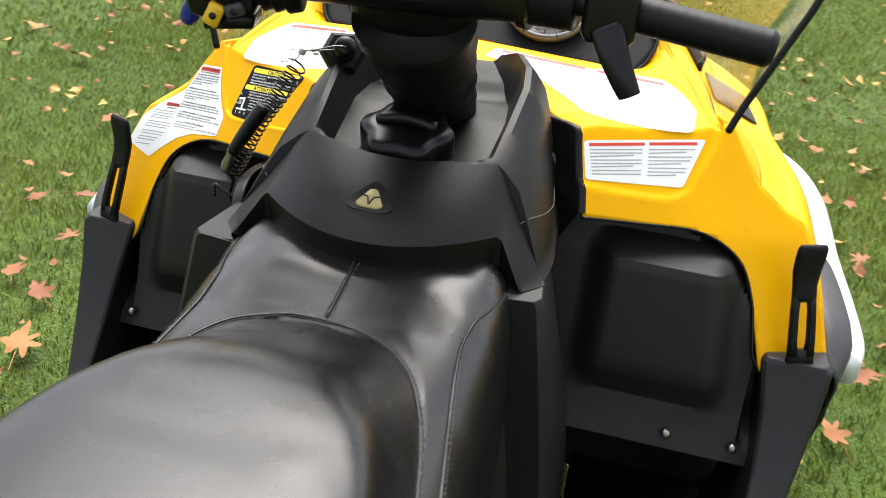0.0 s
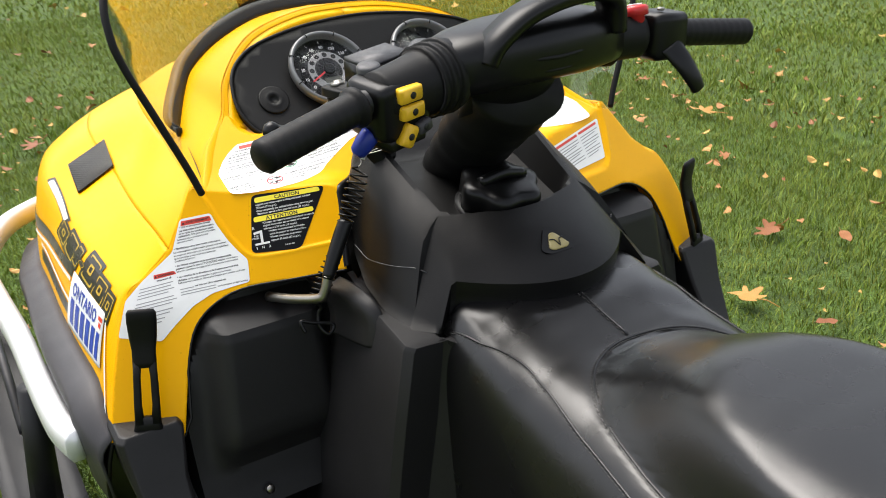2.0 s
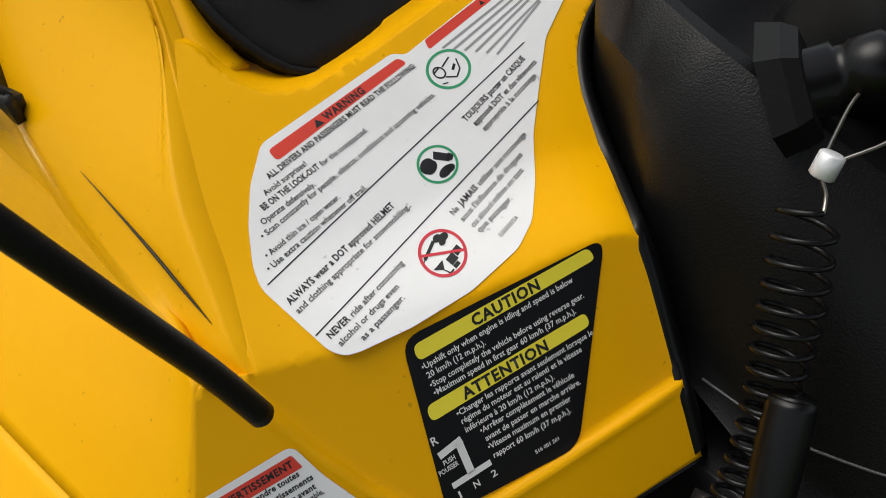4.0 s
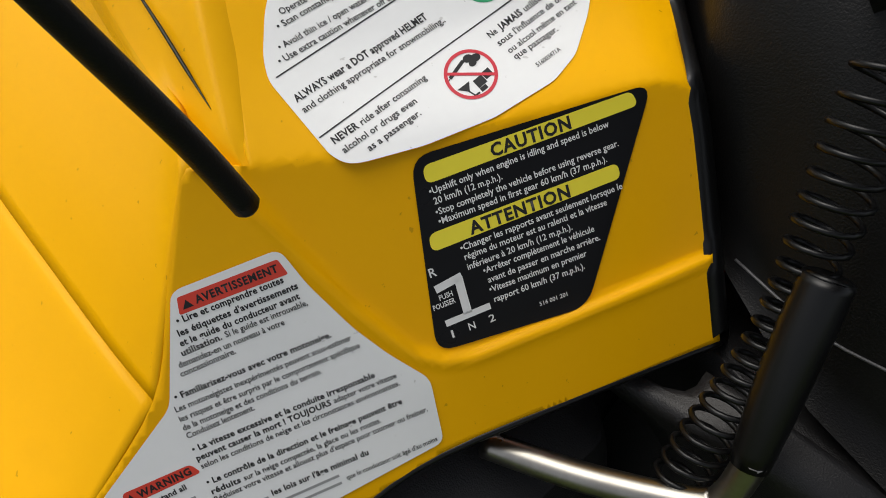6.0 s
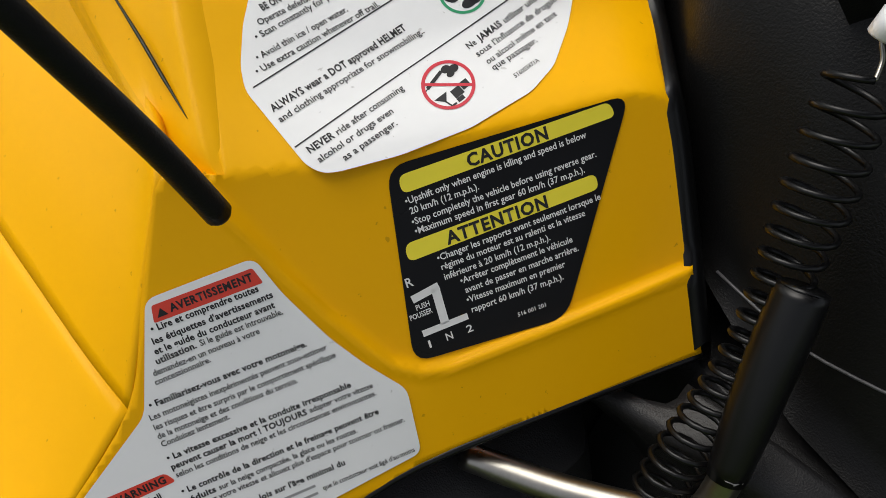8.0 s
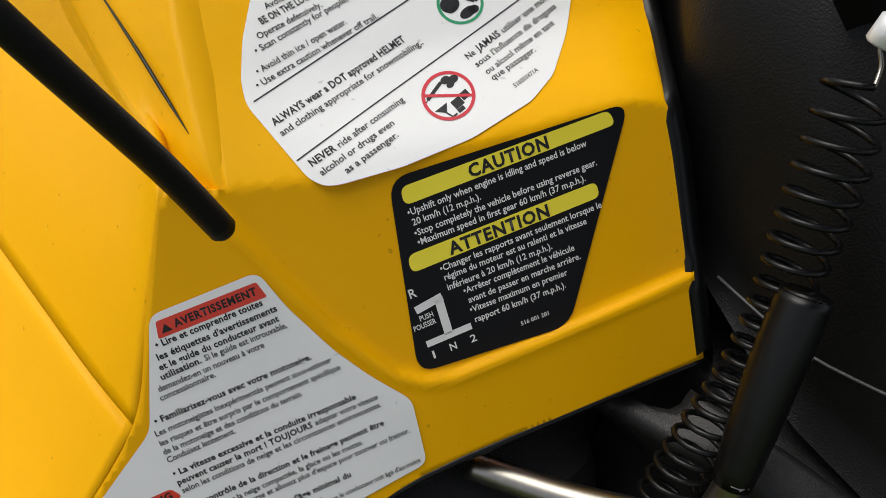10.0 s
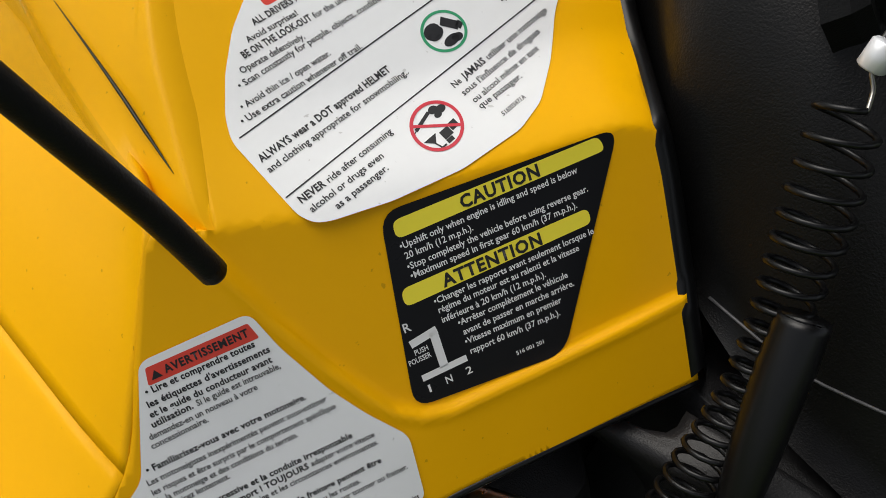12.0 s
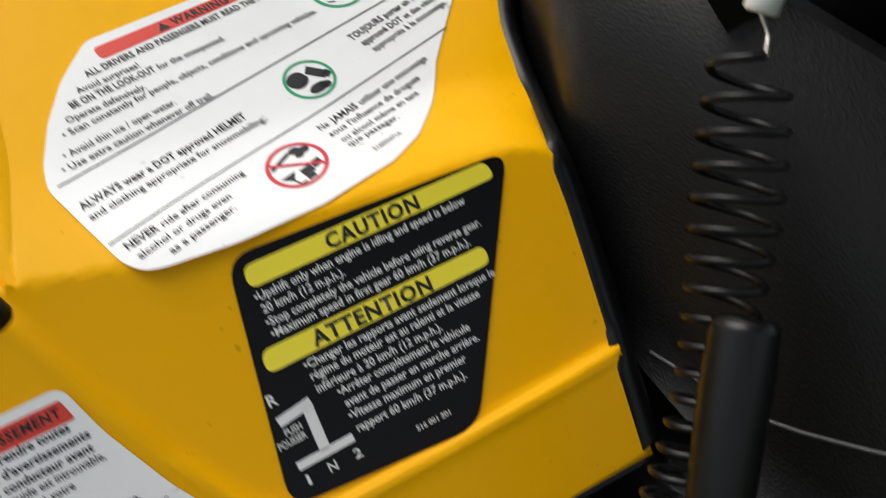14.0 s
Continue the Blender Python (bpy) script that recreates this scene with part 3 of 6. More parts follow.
lettering(
    "owner_text",
    shift([
        ("AVERTISSEMENT", -39.3, 29.9, -12.9, 29.7, 2.6, 2),
        ("WARNING", -78.8, -24.2, -61.0, -23.6, 2.6, 2),
        ("\u2022 Lire et comprendre toutes", -46.8, 25.9, -12.5, 25.7, 2.2, True),
        ("les \u00e9tiquettes d'avertissements", -47.8, 22.0, -9.0, 22.1, 2.2, True),
        ("et le guide du conducteur avant", -48.5, 18.7, -9.6, 18.7, 2.2, True),
        ("utilisation.", -49.2, 15.5, -36.2, 15.8, 2.2, True),
        ("Si le guide est introuvable,", -35.0, 15.8, -8.0, 15.6, 2.1, False),
        ("demandez-en un nouveau \u00e0 votre", -51.4, 12.2, -16.8, 12.4, 2.1, False),
        ("concessionnaire.", -52.0, 9.2, -33.9, 9.6, 2.1, False),
        ("\u2022 Familiarisez-vous avec votre motoneige.", -56.4, 2.6, -4.5, 2.2, 2.2, True),
        ("Les motoneigistes inexp\u00e9riment\u00e9s peuvent sous-estimer", -57.7, -1.4, 1.2, -1.5, 2.1, False),
        ("les risques et \u00eatre surpris par le comportement sp\u00e9cifique", -57.7, -5.0, 3.0, -5.2, 2.1, False),
        ("de la motoneige et des conditions du terrain.", -57.9, -8.3, -11.3, -8.5, 2.1, False),
        ("Conduisez lentement.", -57.8, -11.4, -35.2, -11.2, 2.1, False),
        ("\u2022 La vitesse excessive et la conduite irresponsable", -58.0, -16.7, 4.4, -17.4, 2.2, True),
        ("peuvent causer la mort ! TOUJOURS", -57.9, -20.2, -12.0, -20.5, 2.2, True),
        ("adapter votre vitesse", -11.0, -20.4, 11.1, -20.7, 2.1, False),
        ("selon les conditions de neige et les circonstances environnantes.", -57.6, -23.4, 11.3, -23.8, 2.1, False),
        ("\u2022 Le contr\u00f4le de la direction et le freinage peuvent \u00eatre", -58.1, -29.8, 10.1, -30.6, 2.2, True),
        ("r\u00e9duits", -57.9, -33.6, -48.0, -33.7, 2.2, True),
        ("sur la neige compact\u00e9e, la glace ou les routes.", -46.9, -33.7, 1.3, -34.0, 2.1, False),
        ("R\u00e9duisez votre vitesse et allouez plus d'espace pour tourner ou freiner.", -57.9, -36.7, 17.4, -37.3, 2.1, False),
        ("les lois sur l'\u00e2ge minimal du", -40.5, -43.2, -6.2, -43.6, 2.2, True),
        ("que le conducteur soit \u00e2g\u00e9 d'au moins", -16.0, -49.4, 17.4, -49.6, 1.9, False),
        ("understand all", -80.5, -28.6, -64.4, -28.0, 2.0, True),
    ]),
    low_place, BLACK_INK, owner)
strokes = [bar(*own(-57, v), *own(w, v), 1.0) for v, w in ((-43.2, -42), (-46.5, -18), (-49.5, -18))]
strokes += [bar(*own(-100 - k * 1.6, v - 1.5), *own(w, v), 1.0) for k, (v, w) in enumerate(((-32, -63), (-35.5, -66), (-39, -63), (-42.5, -70), (-48, -65), (-51.5, -62), (-55, -68), (-61, -68), (-64.5, -72), (-69, -78), (-72.5, -82), (-78, -90)))]
part("small_print", flat(strokes, low_place, 0.64, 3), GREY_INK, owner)

# Rider warning label: white, under the gauges.
RIDER_EDGE = [(-13, 58), (-28, 48), (-40, 36.5), (-49.5, 24.5), (-53, 17), (-52, -14), (-49.5, -19), (-45, -21.6), (-24, -28.6), (3, -34.5), (31, -36), (45, -32.5), (60, -22.5), (76, -9), (97, 4), (122, 19), (160, 31), (186, 37), (176, 53.5), (62, 51.5), (58, 55.5)]
rider = label("rider_warning_label", round_corners(RIDER_EDGE, 3), top_place, WHITE_LABEL, "white bilingual rider warning label below the gauges")
flats("heading_bar", [round_corners([(-13, 54.4), (58.3, 52.4), (59.8, 48.3), (-13.4, 49.0)], 2), round_corners([(74.5, 51.5), (168, 52), (168, 48), (72.5, 47)], 1.5)], top_place, 0.57, RED_INK, rider, "red heading bars")
flats("warning_triangle", [[(8.0, 49.7), (12.4, 49.6), (10.3, 53.0)], [(110, 48.4), (113, 48.4), (111.5, 50.8)]], top_place, 0.66, BLACK_INK, rider)
lettering(
    "rider_text",
    [
        ("WARNING", 13.6, 49.8, 35.4, 49.2, 3.1, 2),
        ("ALL DRIVERS AND PASSENGERS MUST READ THE FOLLOWING:", -21.0, 45.4, 61.4, 44.6, 2.4, True),
        ("Avoid surprises!", -26.7, 41.4, -6.0, 40.8, 2.3, False),
        ("BE ON THE LOOK-OUT", -31.3, 37.6, -3.2, 36.9, 2.5, True),
        ("for the unexpected.", -2.2, 36.8, 22.9, 36.3, 2.3, False),
        ("Operate defensively.", -35.4, 33.7, -9.8, 32.7, 2.3, False),
        ("\u2022 Scan constantly for people, objects, conditions and upcoming vehicles.", -39.2, 29.8, 57.3, 30.2, 2.3, False),
        ("\u2022 Avoid thin ice / open water.", -43.3, 23.6, -6.6, 23.2, 2.3, False),
        ("\u2022 Use extra caution whenever off trail.", -46.3, 19.6, 4.2, 19.4, 2.3, False),
        ("ALWAYS wear a DOT approved HELMET", -49.9, 6.2, 6.6, 7.4, 2.6, True),
        ("and clothing appropriate for snowmobiling..", -50.0, 2.0, 11.4, 3.2, 2.3, False),
        ("NEVER", -48.5, -11.7, -38.2, -11.6, 2.5, True),
        ("ride after consuming", -37.0, -11.6, -8.1, -10.4, 2.3, False),
        ("alcohol or drugs even", -47.8, -16.0, -16.4, -15.3, 2.3, False),
        ("as a passenger.", -40.6, -20.0, -17.9, -19.5, 2.3, False),
        ("Ne", 21.3, -10.3, 25.2, -10.0, 2.4, False),
        ("JAMAIS", 26.6, -10.0, 38.2, -9.2, 2.6, True),
        ("utiliser une motoneige", 39.6, -9.1, 74.0, -7.0, 2.4, False),
        ("sous l'influence de drogues", 22.2, -14.5, 64.8, -12.0, 2.4, False),
        ("ou alcool m\u00eame en tant", 23.6, -18.8, 59.4, -16.8, 2.4, False),
        ("que passager.", 23.9, -21.8, 45.7, -21.5, 2.4, False),
        ("516003471A", 29.1, -28.6, 41.3, -28.2, 1.7, False),
        ("TOUJOURS porter un CASQUE", 57.9, 13.7, 104.3, 17.4, 2.6, True),
        ("approuv\u00e9 DOT", 59.7, 9.7, 81.0, 11.1, 2.5, True),
        ("et des v\u00eatements", 82.3, 11.2, 107.3, 12.9, 2.4, False),
        ("appropri\u00e9s \u00e0 la motoneige.", 60.9, 5.7, 102.1, 8.6, 2.4, False),
    ],
    top_place, BLACK_INK, rider)
part("rule", flat([bar(-50.3, 16.6, 111, 23.4, 0.5), bar(-51.3, -7.3, 92, 0.2, 0.5)], top_place, 0.64, 3), BLACK_INK, rider)
part("small_print", flat([bar(78 + k * 3.5, 44 - 3.4 * k, 160 - k * 2.0 - (14 if k % 2 else 0), 44.5 - 2.3 * k, 1.0) for k in range(6)], top_place, 0.64, 3), GREY_INK, rider)
part("sign_ring", ring(72, 35.4, 11.5, 8.8, 0.13, top_place, 0.62, bmesh.new(), 0.05), GREEN_INK, rider, "green sign ring")
part("sign_ring", ring(33.5, 8.6, 9.4, 8.0, 0.13, top_place, 0.62, bmesh.new(), 0.05), GREEN_INK, rider, "green sign ring")
no = ring(6.3, -17.3, 10.2, 9.2, 0.13, top_place, 0.70, bmesh.new())
sheet(bar(-1.4, -12.5, 14.0, -22.1, 1.1), 6, lambda u, v: top_place(u, v, 0.70), no)
part("prohibition_ring", no, CRIMSON_INK, rider, "crimson ring and bar of a prohibition sign")
drawings = [blob(29.5, 10.6, 3.9, 2.9, 0.3), blob(30.2, 9.3, 3.6, 2.2, 0.3), bar(35.0, 12.4, 39.6, 7.4, 3.6), bar(38.8, 7.0, 41.5, 8.2, 2.4), blob(33.6, 4.4, 3.8, 1.9, 0.1), blob(36.2, 4.2, 2.4, 1.6)]
drawings += [bar(-1.2, -14.6, 7.0, -11.8, 1.3), bar(6.8, -11.8, 9.6, -11.0, 0.5), bar(-2.6, -15.2, -1.0, -14.6, 0.4), blob(9.0, -12.0, 2.0, 1.5), blob(11.6, -13.2, 2.1, 1.5), blob(9.4, -14.4, 1.6, 1.1)]
drawings += [[(-1.8, -19.4), (4.0, -19.0), (1.6, -22.2)], bar(1.4, -21.8, 2.6, -24.6, 0.6), bar(0.8, -24.6, 4.6, -24.4, 0.7), bar(5.2, -21.4, 9.4, -21.0, 3.4), bar(9.6, -20.4, 13.2, -20.0, 3.0), bar(5.4, -24.0, 8.4, -23.8, 1.6)]
drawings += [bar(64.6, 37.6, 68.6, 38.4, 0.7), bar(68, 33.4, 72, 30.6, 0.7), bar(72, 30.6, 76.2, 32.6, 0.7), bar(76.2, 32.6, 78.6, 37.0, 0.7), bar(70.4, 37.8, 76.6, 39.4, 0.7), bar(73.0, 34.0, 76.0, 35.6, 1.2), bar(64.0, 32.0, 66.6, 31.0, 0.6)]
for a, z in ((0, 2), (2, 4), (4, 6), (6, 9), (9, 12), (12, 15), (15, 18), (18, 25)):
    part("sign_drawing", flat(drawings[a:z], top_place, 0.62, 2), BLACK_INK, rider)
heads = ring(67.2, 36.6, 3.0, 3.0, 0.25, top_place, 0.62, bmesh.new(), steps=20)
part("helmet_drawing", heads, BLACK_INK, rider)


# The opposite side's two labels, too far off to be read.
def right_place(place):
    def laid(u, v, h=0.0):
        p = place(-u, v, h)
        return Vector((XB + WIDER * (XB - p.x), p.y, p.z))
    return laid


low_right, top_right = right_place(low_place), right_place(top_place)
notice = label("notice_label", round_corners([(-66, 14), (68, 36), (45, -23), (-61, -29)], 5), low_right, WHITE_LABEL, "white two-column notice label with red headings on yellow plastic")
flats("heading_bar", [bar(-60, 10, 0, 20, 3.4), bar(5, 21, 58, 29.5, 3.4)], low_right, 0.7, RED_INK, notice, "red heading bars")
part("small_print", flat([bar(-59 + 0.6 * k, 4.5 - 3.8 * k, -2 - (9 if k % 3 == 2 else 0), 13.5 - 4.0 * k, 1.2) for k in range(8)] + [bar(5, 14.5 - 4.2 * k, 56 - 1.6 * k - (8 if k % 3 == 1 else 0), 22.5 - 4.6 * k, 1.2) for k in range(8)], low_right, 0.7, 10), GREY_INK, notice)
safety = label("safety_label", round_corners([(u * -1, v) for u, v in RIDER_EDGE][::-1], 3), top_right, WHITE_LABEL, "white safety label with red headings under the gauges")
flats("heading_bar", [bar(-168, 50, -74, 50, 4), bar(-60, 50, 13, 51, 4)], top_right, 0.7, RED_INK, safety, "red heading bars")
part("small_print", flat([bar(-120 + 9 * k, 40 - 8 * k, 38 + 1.5 * k, 41 - 8 * k, 1.0) for k in range(8)], top_right, 0.7, 10), GREY_INK, safety)

# ---- gauges ----
POD_AT, POD_V, POD_N = Vector((0.020, 0.418, 0.876)), Vector((0, 0.6919, 0.7220)), Vector((0, -0.7220, 0.6919))


def pod_place(u, v, h=0.0):
    return POD_AT + Vector((u / 1000, 0, 0)) + (POD_V * v + POD_N * h) / 1000


def disc(u, v, h):
    """A pose standing on the dash panel."""
    m = Matrix((Vector((1, 0, 0)), POD_V, POD_N)).transposed().to_4x4()
    m.translation = pod_place(u, v, h)
    return m


half = [(0, -76), (-57, -79), (-150, -82), (-194, -75), (-212, -47), (-214, -15), (-202, 22), (-168, 51), (-112, 69), (-60, 78), (0, 82)]
edge = smooth_line([(u, v, 0) for u, v in half + [(-u, v) for u, v in half[-2:0:-1]]], 4, closed=True)
pod = thick(part("gauge_pod", sheet(edge, 14, lambda u, v: pod_place(u, v, 6 - 2.5 * math.exp(-(v / 60) ** 2))), POD, sled, "matt black gauge panel in the yellow dash"), 0.008)
lip = [pod_place(p.x, p.y, 5) for p in edge]
part("rim", tube(lip + lip[:2], 0.0022, 8, 1), POD, pod)
for u, full in ((-77, True), (77, False)):
    gauge = part("gauge", lathe([(0.0500, 0.004), (0.0555, 0.006), (0.0565, 0.012), (0.0550, 0.017), (0.0520, 0.018), (0.0500, 0.015), (0.0495, 0.006)], disc(u, -2, 4)), SILVER, pod, "round gauge with a silver bezel")
    part("dial", lathe([(0.001, 0.0), (0.0505, 0.0), (0.0505, 0.006), (0.001, 0.006)], disc(u, -2, 4)), BLACK_LABEL, gauge)
    here = lambda a, b, h=0.0, u=u: pod_place(u + a, -2 + b, 10.3 + h)
    part("scale", ring(0, 0, 29, 29, 0.34, here, 0.2, bmesh.new()), GREY_INK, gauge)
    marks = []
    for k in range(11):
        a = math.radians(222 - 26.5 * k)
        marks.append(bar(42 * math.cos(a), 42 * math.sin(a), 45.5 * math.cos(a), 45.5 * math.sin(a), 1.0))
    part("tick", flat(marks, here, 0.3, 8), WHITE_INK, gauge)
    for k in range(8):
        a = math.radians(20 + 45 * k)
        part("bezel_notch", box((0.0062, 0.0012, 0.0030), disc(u, -2, 4) @ Matrix.Rotation(a, 4, "Z") @ Matrix.Translation((0.0532, 0, 0.0168))), POD, gauge)
    if full:
        holes = bmesh.new()
        for k in range(8):
            a = math.radians(205 - 30 * k)
            sheet(blob(24 * math.cos(a), 24 * math.sin(a), 3.6, 3.6), 4, lambda p, q: here(p, q, 0.5), holes)
        part("lamp_window", holes, BLACK_INK, gauge)
        words = [("0", 218, 4), ("10", 196, 5), ("20", 172, 5.5), ("40", 138, 6), ("60", 112, 6), ("80", 88, 6), ("100", 64, 8), ("120", 40, 8), ("140", 16, 8), ("160", 0, 8), ("180", -17, 8), ("200", -34, 8)]
        lettering("number", [(w, 36 * math.cos(math.radians(a)) - s / 2, 36 * math.sin(math.radians(a)) - 2.2, 36 * math.cos(math.radians(a)) + s / 2, 36 * math.sin(math.radians(a)) - 2.2, 4.4, True) for w, a, s in words], here, WHITE_INK, gauge, 0.4)
        part("display", flat([round_corners([(-11, -19), (13, -19), (13, -11), (-11, -11)], 1)], here, 0.6), material("grey_display", (0.10, 0.10, 0.08), 0.3), gauge)
        part("needle", flat([bar(2, 2, -29, -15, 2.2)], here, 2.5, 8), NEEDLE, gauge, "red pointer")
    part("hub", lathe([(0.008, 0.006), (0.008, 0.011), (0.006, 0.012)], disc(u, -2, 4), 20), BLACK_SMOOTH, gauge)
    pane = part("lens", lathe([(0.001, 0.0135), (0.0498, 0.0135), (0.0498, 0.0140), (0.001, 0.0140)], disc(u, -2, 4)), LENS, gauge)
    pane.visible_shadow = False
part("socket", lathe([(0.020, 0.001), (0.020, 0.003), (0.0185, 0.0034), (0.013, 0.003), (0.011, 0.004), (0.006, 0.004), (0.006, 0.0015)], disc(-165, -30, 4), 28), POD, pod)
part("switch", box((0.006, 0.009, 0.006), disc(0, 8, 9)), GREY_INK, pod)

# ---- windshield ----
SIDE = [(-0.289, 0.272, 0.799), (-0.2975, 0.2775, 0.825), (-0.311, 0.2835, 0.860), (-0.3265, 0.291, 0.900), (-0.342, 0.299, 0.940), (-0.350, 0.308, 0.975), (-0.342, 0.332, 1.018), (-0.294, 0.362, 1.062), (-0.220, 0.400, 1.100), (-0.110, 0.440, 1.130), (XB, 0.455, 1.140)]
FOOT = [(-0.288, 0.276, 0.794), (-0.278, 0.340, 0.796), (-0.268, 0.400, 0.802), (-0.257, 0.450, 0.815), (-0.240, 0.500, 0.834), (-0.215, 0.545, 0.855), (-0.185, 0.580, 0.876), (-0.140, 0.610, 0.898), (-0.095, 0.628, 0.915), (-0.045, 0.640, 0.927), (XB, 0.645, 0.932)]


def whole(points):
    """A left half line with its mirror image."""
    return list(points) + [(XB + WIDER * (XB - x), y, z) for x, y, z in points[-2::-1]]


SHIELD_ROWS = [FOOT]
for k in (0.33, 0.67):
    SHIELD_ROWS.append([tuple(a[i] + (b[i] - a[i]) * k + (-0.012 * min(1, n / 4) * math.sin(math.pi * k) if i == 0 and n < 9 else 0) for i in range(3)) for n, (a, b) in enumerate(zip(FOOT, SIDE))])
SHIELD_ROWS.append(SIDE)
shield = thick(part("windshield", fine_loft([whole(r) for r in SHIELD_ROWS], 4, 5), WINDSHIELD, sled, "low clear windshield mirroring the yellow hood"), 0.003)
shield.visible_shadow = False
edging = part("edge_trim", tube(whole(SIDE), 0.0042, 16, 5), RUBBER, shield, "black rubber edge strip")
for tip, nxt in ((SIDE[0], SIDE[1]), (whole(SIDE)[-1], whole(SIDE)[-2])):
    way = (Vector(nxt) - Vector(tip)).normalized()
    part("edge_trim_end", lathe([(0.0014, -0.0022), (0.0032, -0.0014), (0.0041, 0.0), (0.0041, 0.003)], Matrix.Translation(tip) @ way.to_track_quat("Z", "Y").to_matrix().to_4x4(), 16), RUBBER, edging)
low = [tuple(Vector(COWL_FRONT[1]).lerp(Vector(COWL_FRONT[2]), 0.8))] + [tuple(p) for p in COWL_FRONT[2:]]
high = [(x - (0.012 if x < 0 else 0) * min(1, k), y + 0.030 * min(1, k + 0.1), z + 0.010 * min(1, k)) for k, (x, y, z) in enumerate(low)]
mid = [(0.5 * (a[0] + b[0]), 0.5 * (a[1] + b[1]), 0.5 * (a[2] + b[2]) + 0.012) for a, b in zip(low, high)]
thick(part("base_trim", fine_loft([whole(r) for r in (low, mid, high)], 5, 3), BLACK, shield, "charcoal trim along the windshield's foot"), 0.004)
part("tab", box((0.055, 0.004, 0.045), pose(-0.060, 0.66, 0.955, -25, 0, 8)), BLACK_SMOOTH, shield)

# ---- console ----
CONSOLE = [  # y, half width of the deck, its height, half width and height of the lower side
    (0.030, 0.118, 0.738, 0.160, 0.690),
    (0.058, 0.108, 0.762, 0.166, 0.690),
    (0.090, 0.101, 0.787, 0.168, 0.692),
    (0.140, 0.106, 0.811, 0.163, 0.700),
    (0.192, 0.110, 0.834, 0.150, 0.722),
    (0.232, 0.104, 0.846, 0.146, 0.738),
    (0.268, 0.086, 0.850, 0.128, 0.748),
    (0.300, 0.060, 0.836, 0.098, 0.752),
    (0.330, 0.030, 0.790, 0.070, 0.745),
]


EDGE_LOW = [(61, -71), (65, -36), (68, -6), (69.5, 10), (70, 25)]
EDGE_TOP = eased([(78, -66), (80.5, -62), (87.5, -50), (92.5, -41.5), (97.5, -33), (108, -18), (117, -7), (131, 5), (150, 14), (180, 21)], 5)
FLANGE_LINE = []
for (u, v), (u2, v2) in zip(EDGE_LOW, EDGE_LOW[1:]):
    FLANGE_LINE += [low_place(u + (u2 - u) * k / 12, v + (v2 - v) * k / 12, -0.3) for k in range(12)]
FLANGE_LINE += [top_place(u, v, -0.3) for u, v in EDGE_TOP]
FLANGE_LINE = [sum(FLANGE_LINE[max(0, i - 2) : i + 3], Vector()) / len(FLANGE_LINE[max(0, i - 2) : i + 3]) for i in range(len(FLANGE_LINE))]
FLANGE_Y = [p.y for p in FLANGE_LINE]


def console_at(y):
    ys = [c[0] for c in CONSOLE]
    return [float(np.interp(y, ys, [c[k] for c in CONSOLE])) for k in range(1, 5)]


def console_row(y, drop=0.0):
    wt, zt, wb, zb = console_at(y)
    back = 0.066 * (1 - ease(0.03, 0.14, y))
    row = []
    for k in range(-22, 23):
        a = abs(k) / 22
        s = -1 if k < 0 else 1
        if a <= 0.7:
            f = a / 0.7
            x = wt * f
            yy = y - back * (1 - f**2)
            z = zt - drop * (1 - ease(0.85, 1.0, f))
            rim = 0.058 + 0.040 * f**2
            hole = ease(rim, rim + 0.014, yy) * (1 - ease(0.80, 0.90, f))
            z -= hole * (0.026 + 0.14 * max(0, yy - rim)) * (1 - ease(0.24, 0.32, yy))
        else:
            f = (a - 0.7) / 0.3
            if y > 0.088:
                foot = y - 0.05 * (1 - ease(0.09, 0.25, y))
                _, _, wb, zb = console_at(foot)
                x = wt + (wb - wt) * (f * 0.8 + 0.2 * ease(0, 0.3, f))
                z = zt + (zb - zt) * f**1.15
            else:
                k2 = (0.088 - y) / 0.058
                foot, wb, zb = 0.038 - 0.027 * k2, 0.166 - 0.020 * k2, 0.691 + 0.002 * k2
                x, z = wt + (wb - wt) * f, zt + (zb - zt) * f
            yy = y + (foot - y) * f
        if FLANGE_Y[0] < yy:
            room = XC - float(np.interp(yy, FLANGE_Y, [p.x for p in FLANGE_LINE])) - 0.011
            over = z - float(np.interp(yy, FLANGE_Y, [p.z for p in FLANGE_LINE]))
            x = x + (min(x, room + 0.5 * max(0.0, -over - 0.03) + 0.1 * max(0.0, over)) - x) * ease(FLANGE_Y[0], FLANGE_Y[0] + 0.03, yy)
        row.append((XC + s * x, yy, z))
    return row


def console_mesh():
    ys = sorted([0.03 + 0.3 * k / 60 for k in range(61)] + [0.0878, 0.0882])
    first = console_row(0.03)
    back, down = [], []
    for k, (x, y, z) in enumerate(first):
        a = max(0.0, (abs(k - 22) / 22 - 0.7) / 0.3)
        s = -1 if k < 22 else 1
        back.append((x - s * 0.004 * a, y + 0.003 * a, z - 0.002 - 0.010 * (1 - a)))
        down.append((x - s * 0.010 * a, y + 0.010 + 0.006 * a, min(z - 0.035, 0.668)))
    return loft([down, back] + [console_row(y) for y in ys])


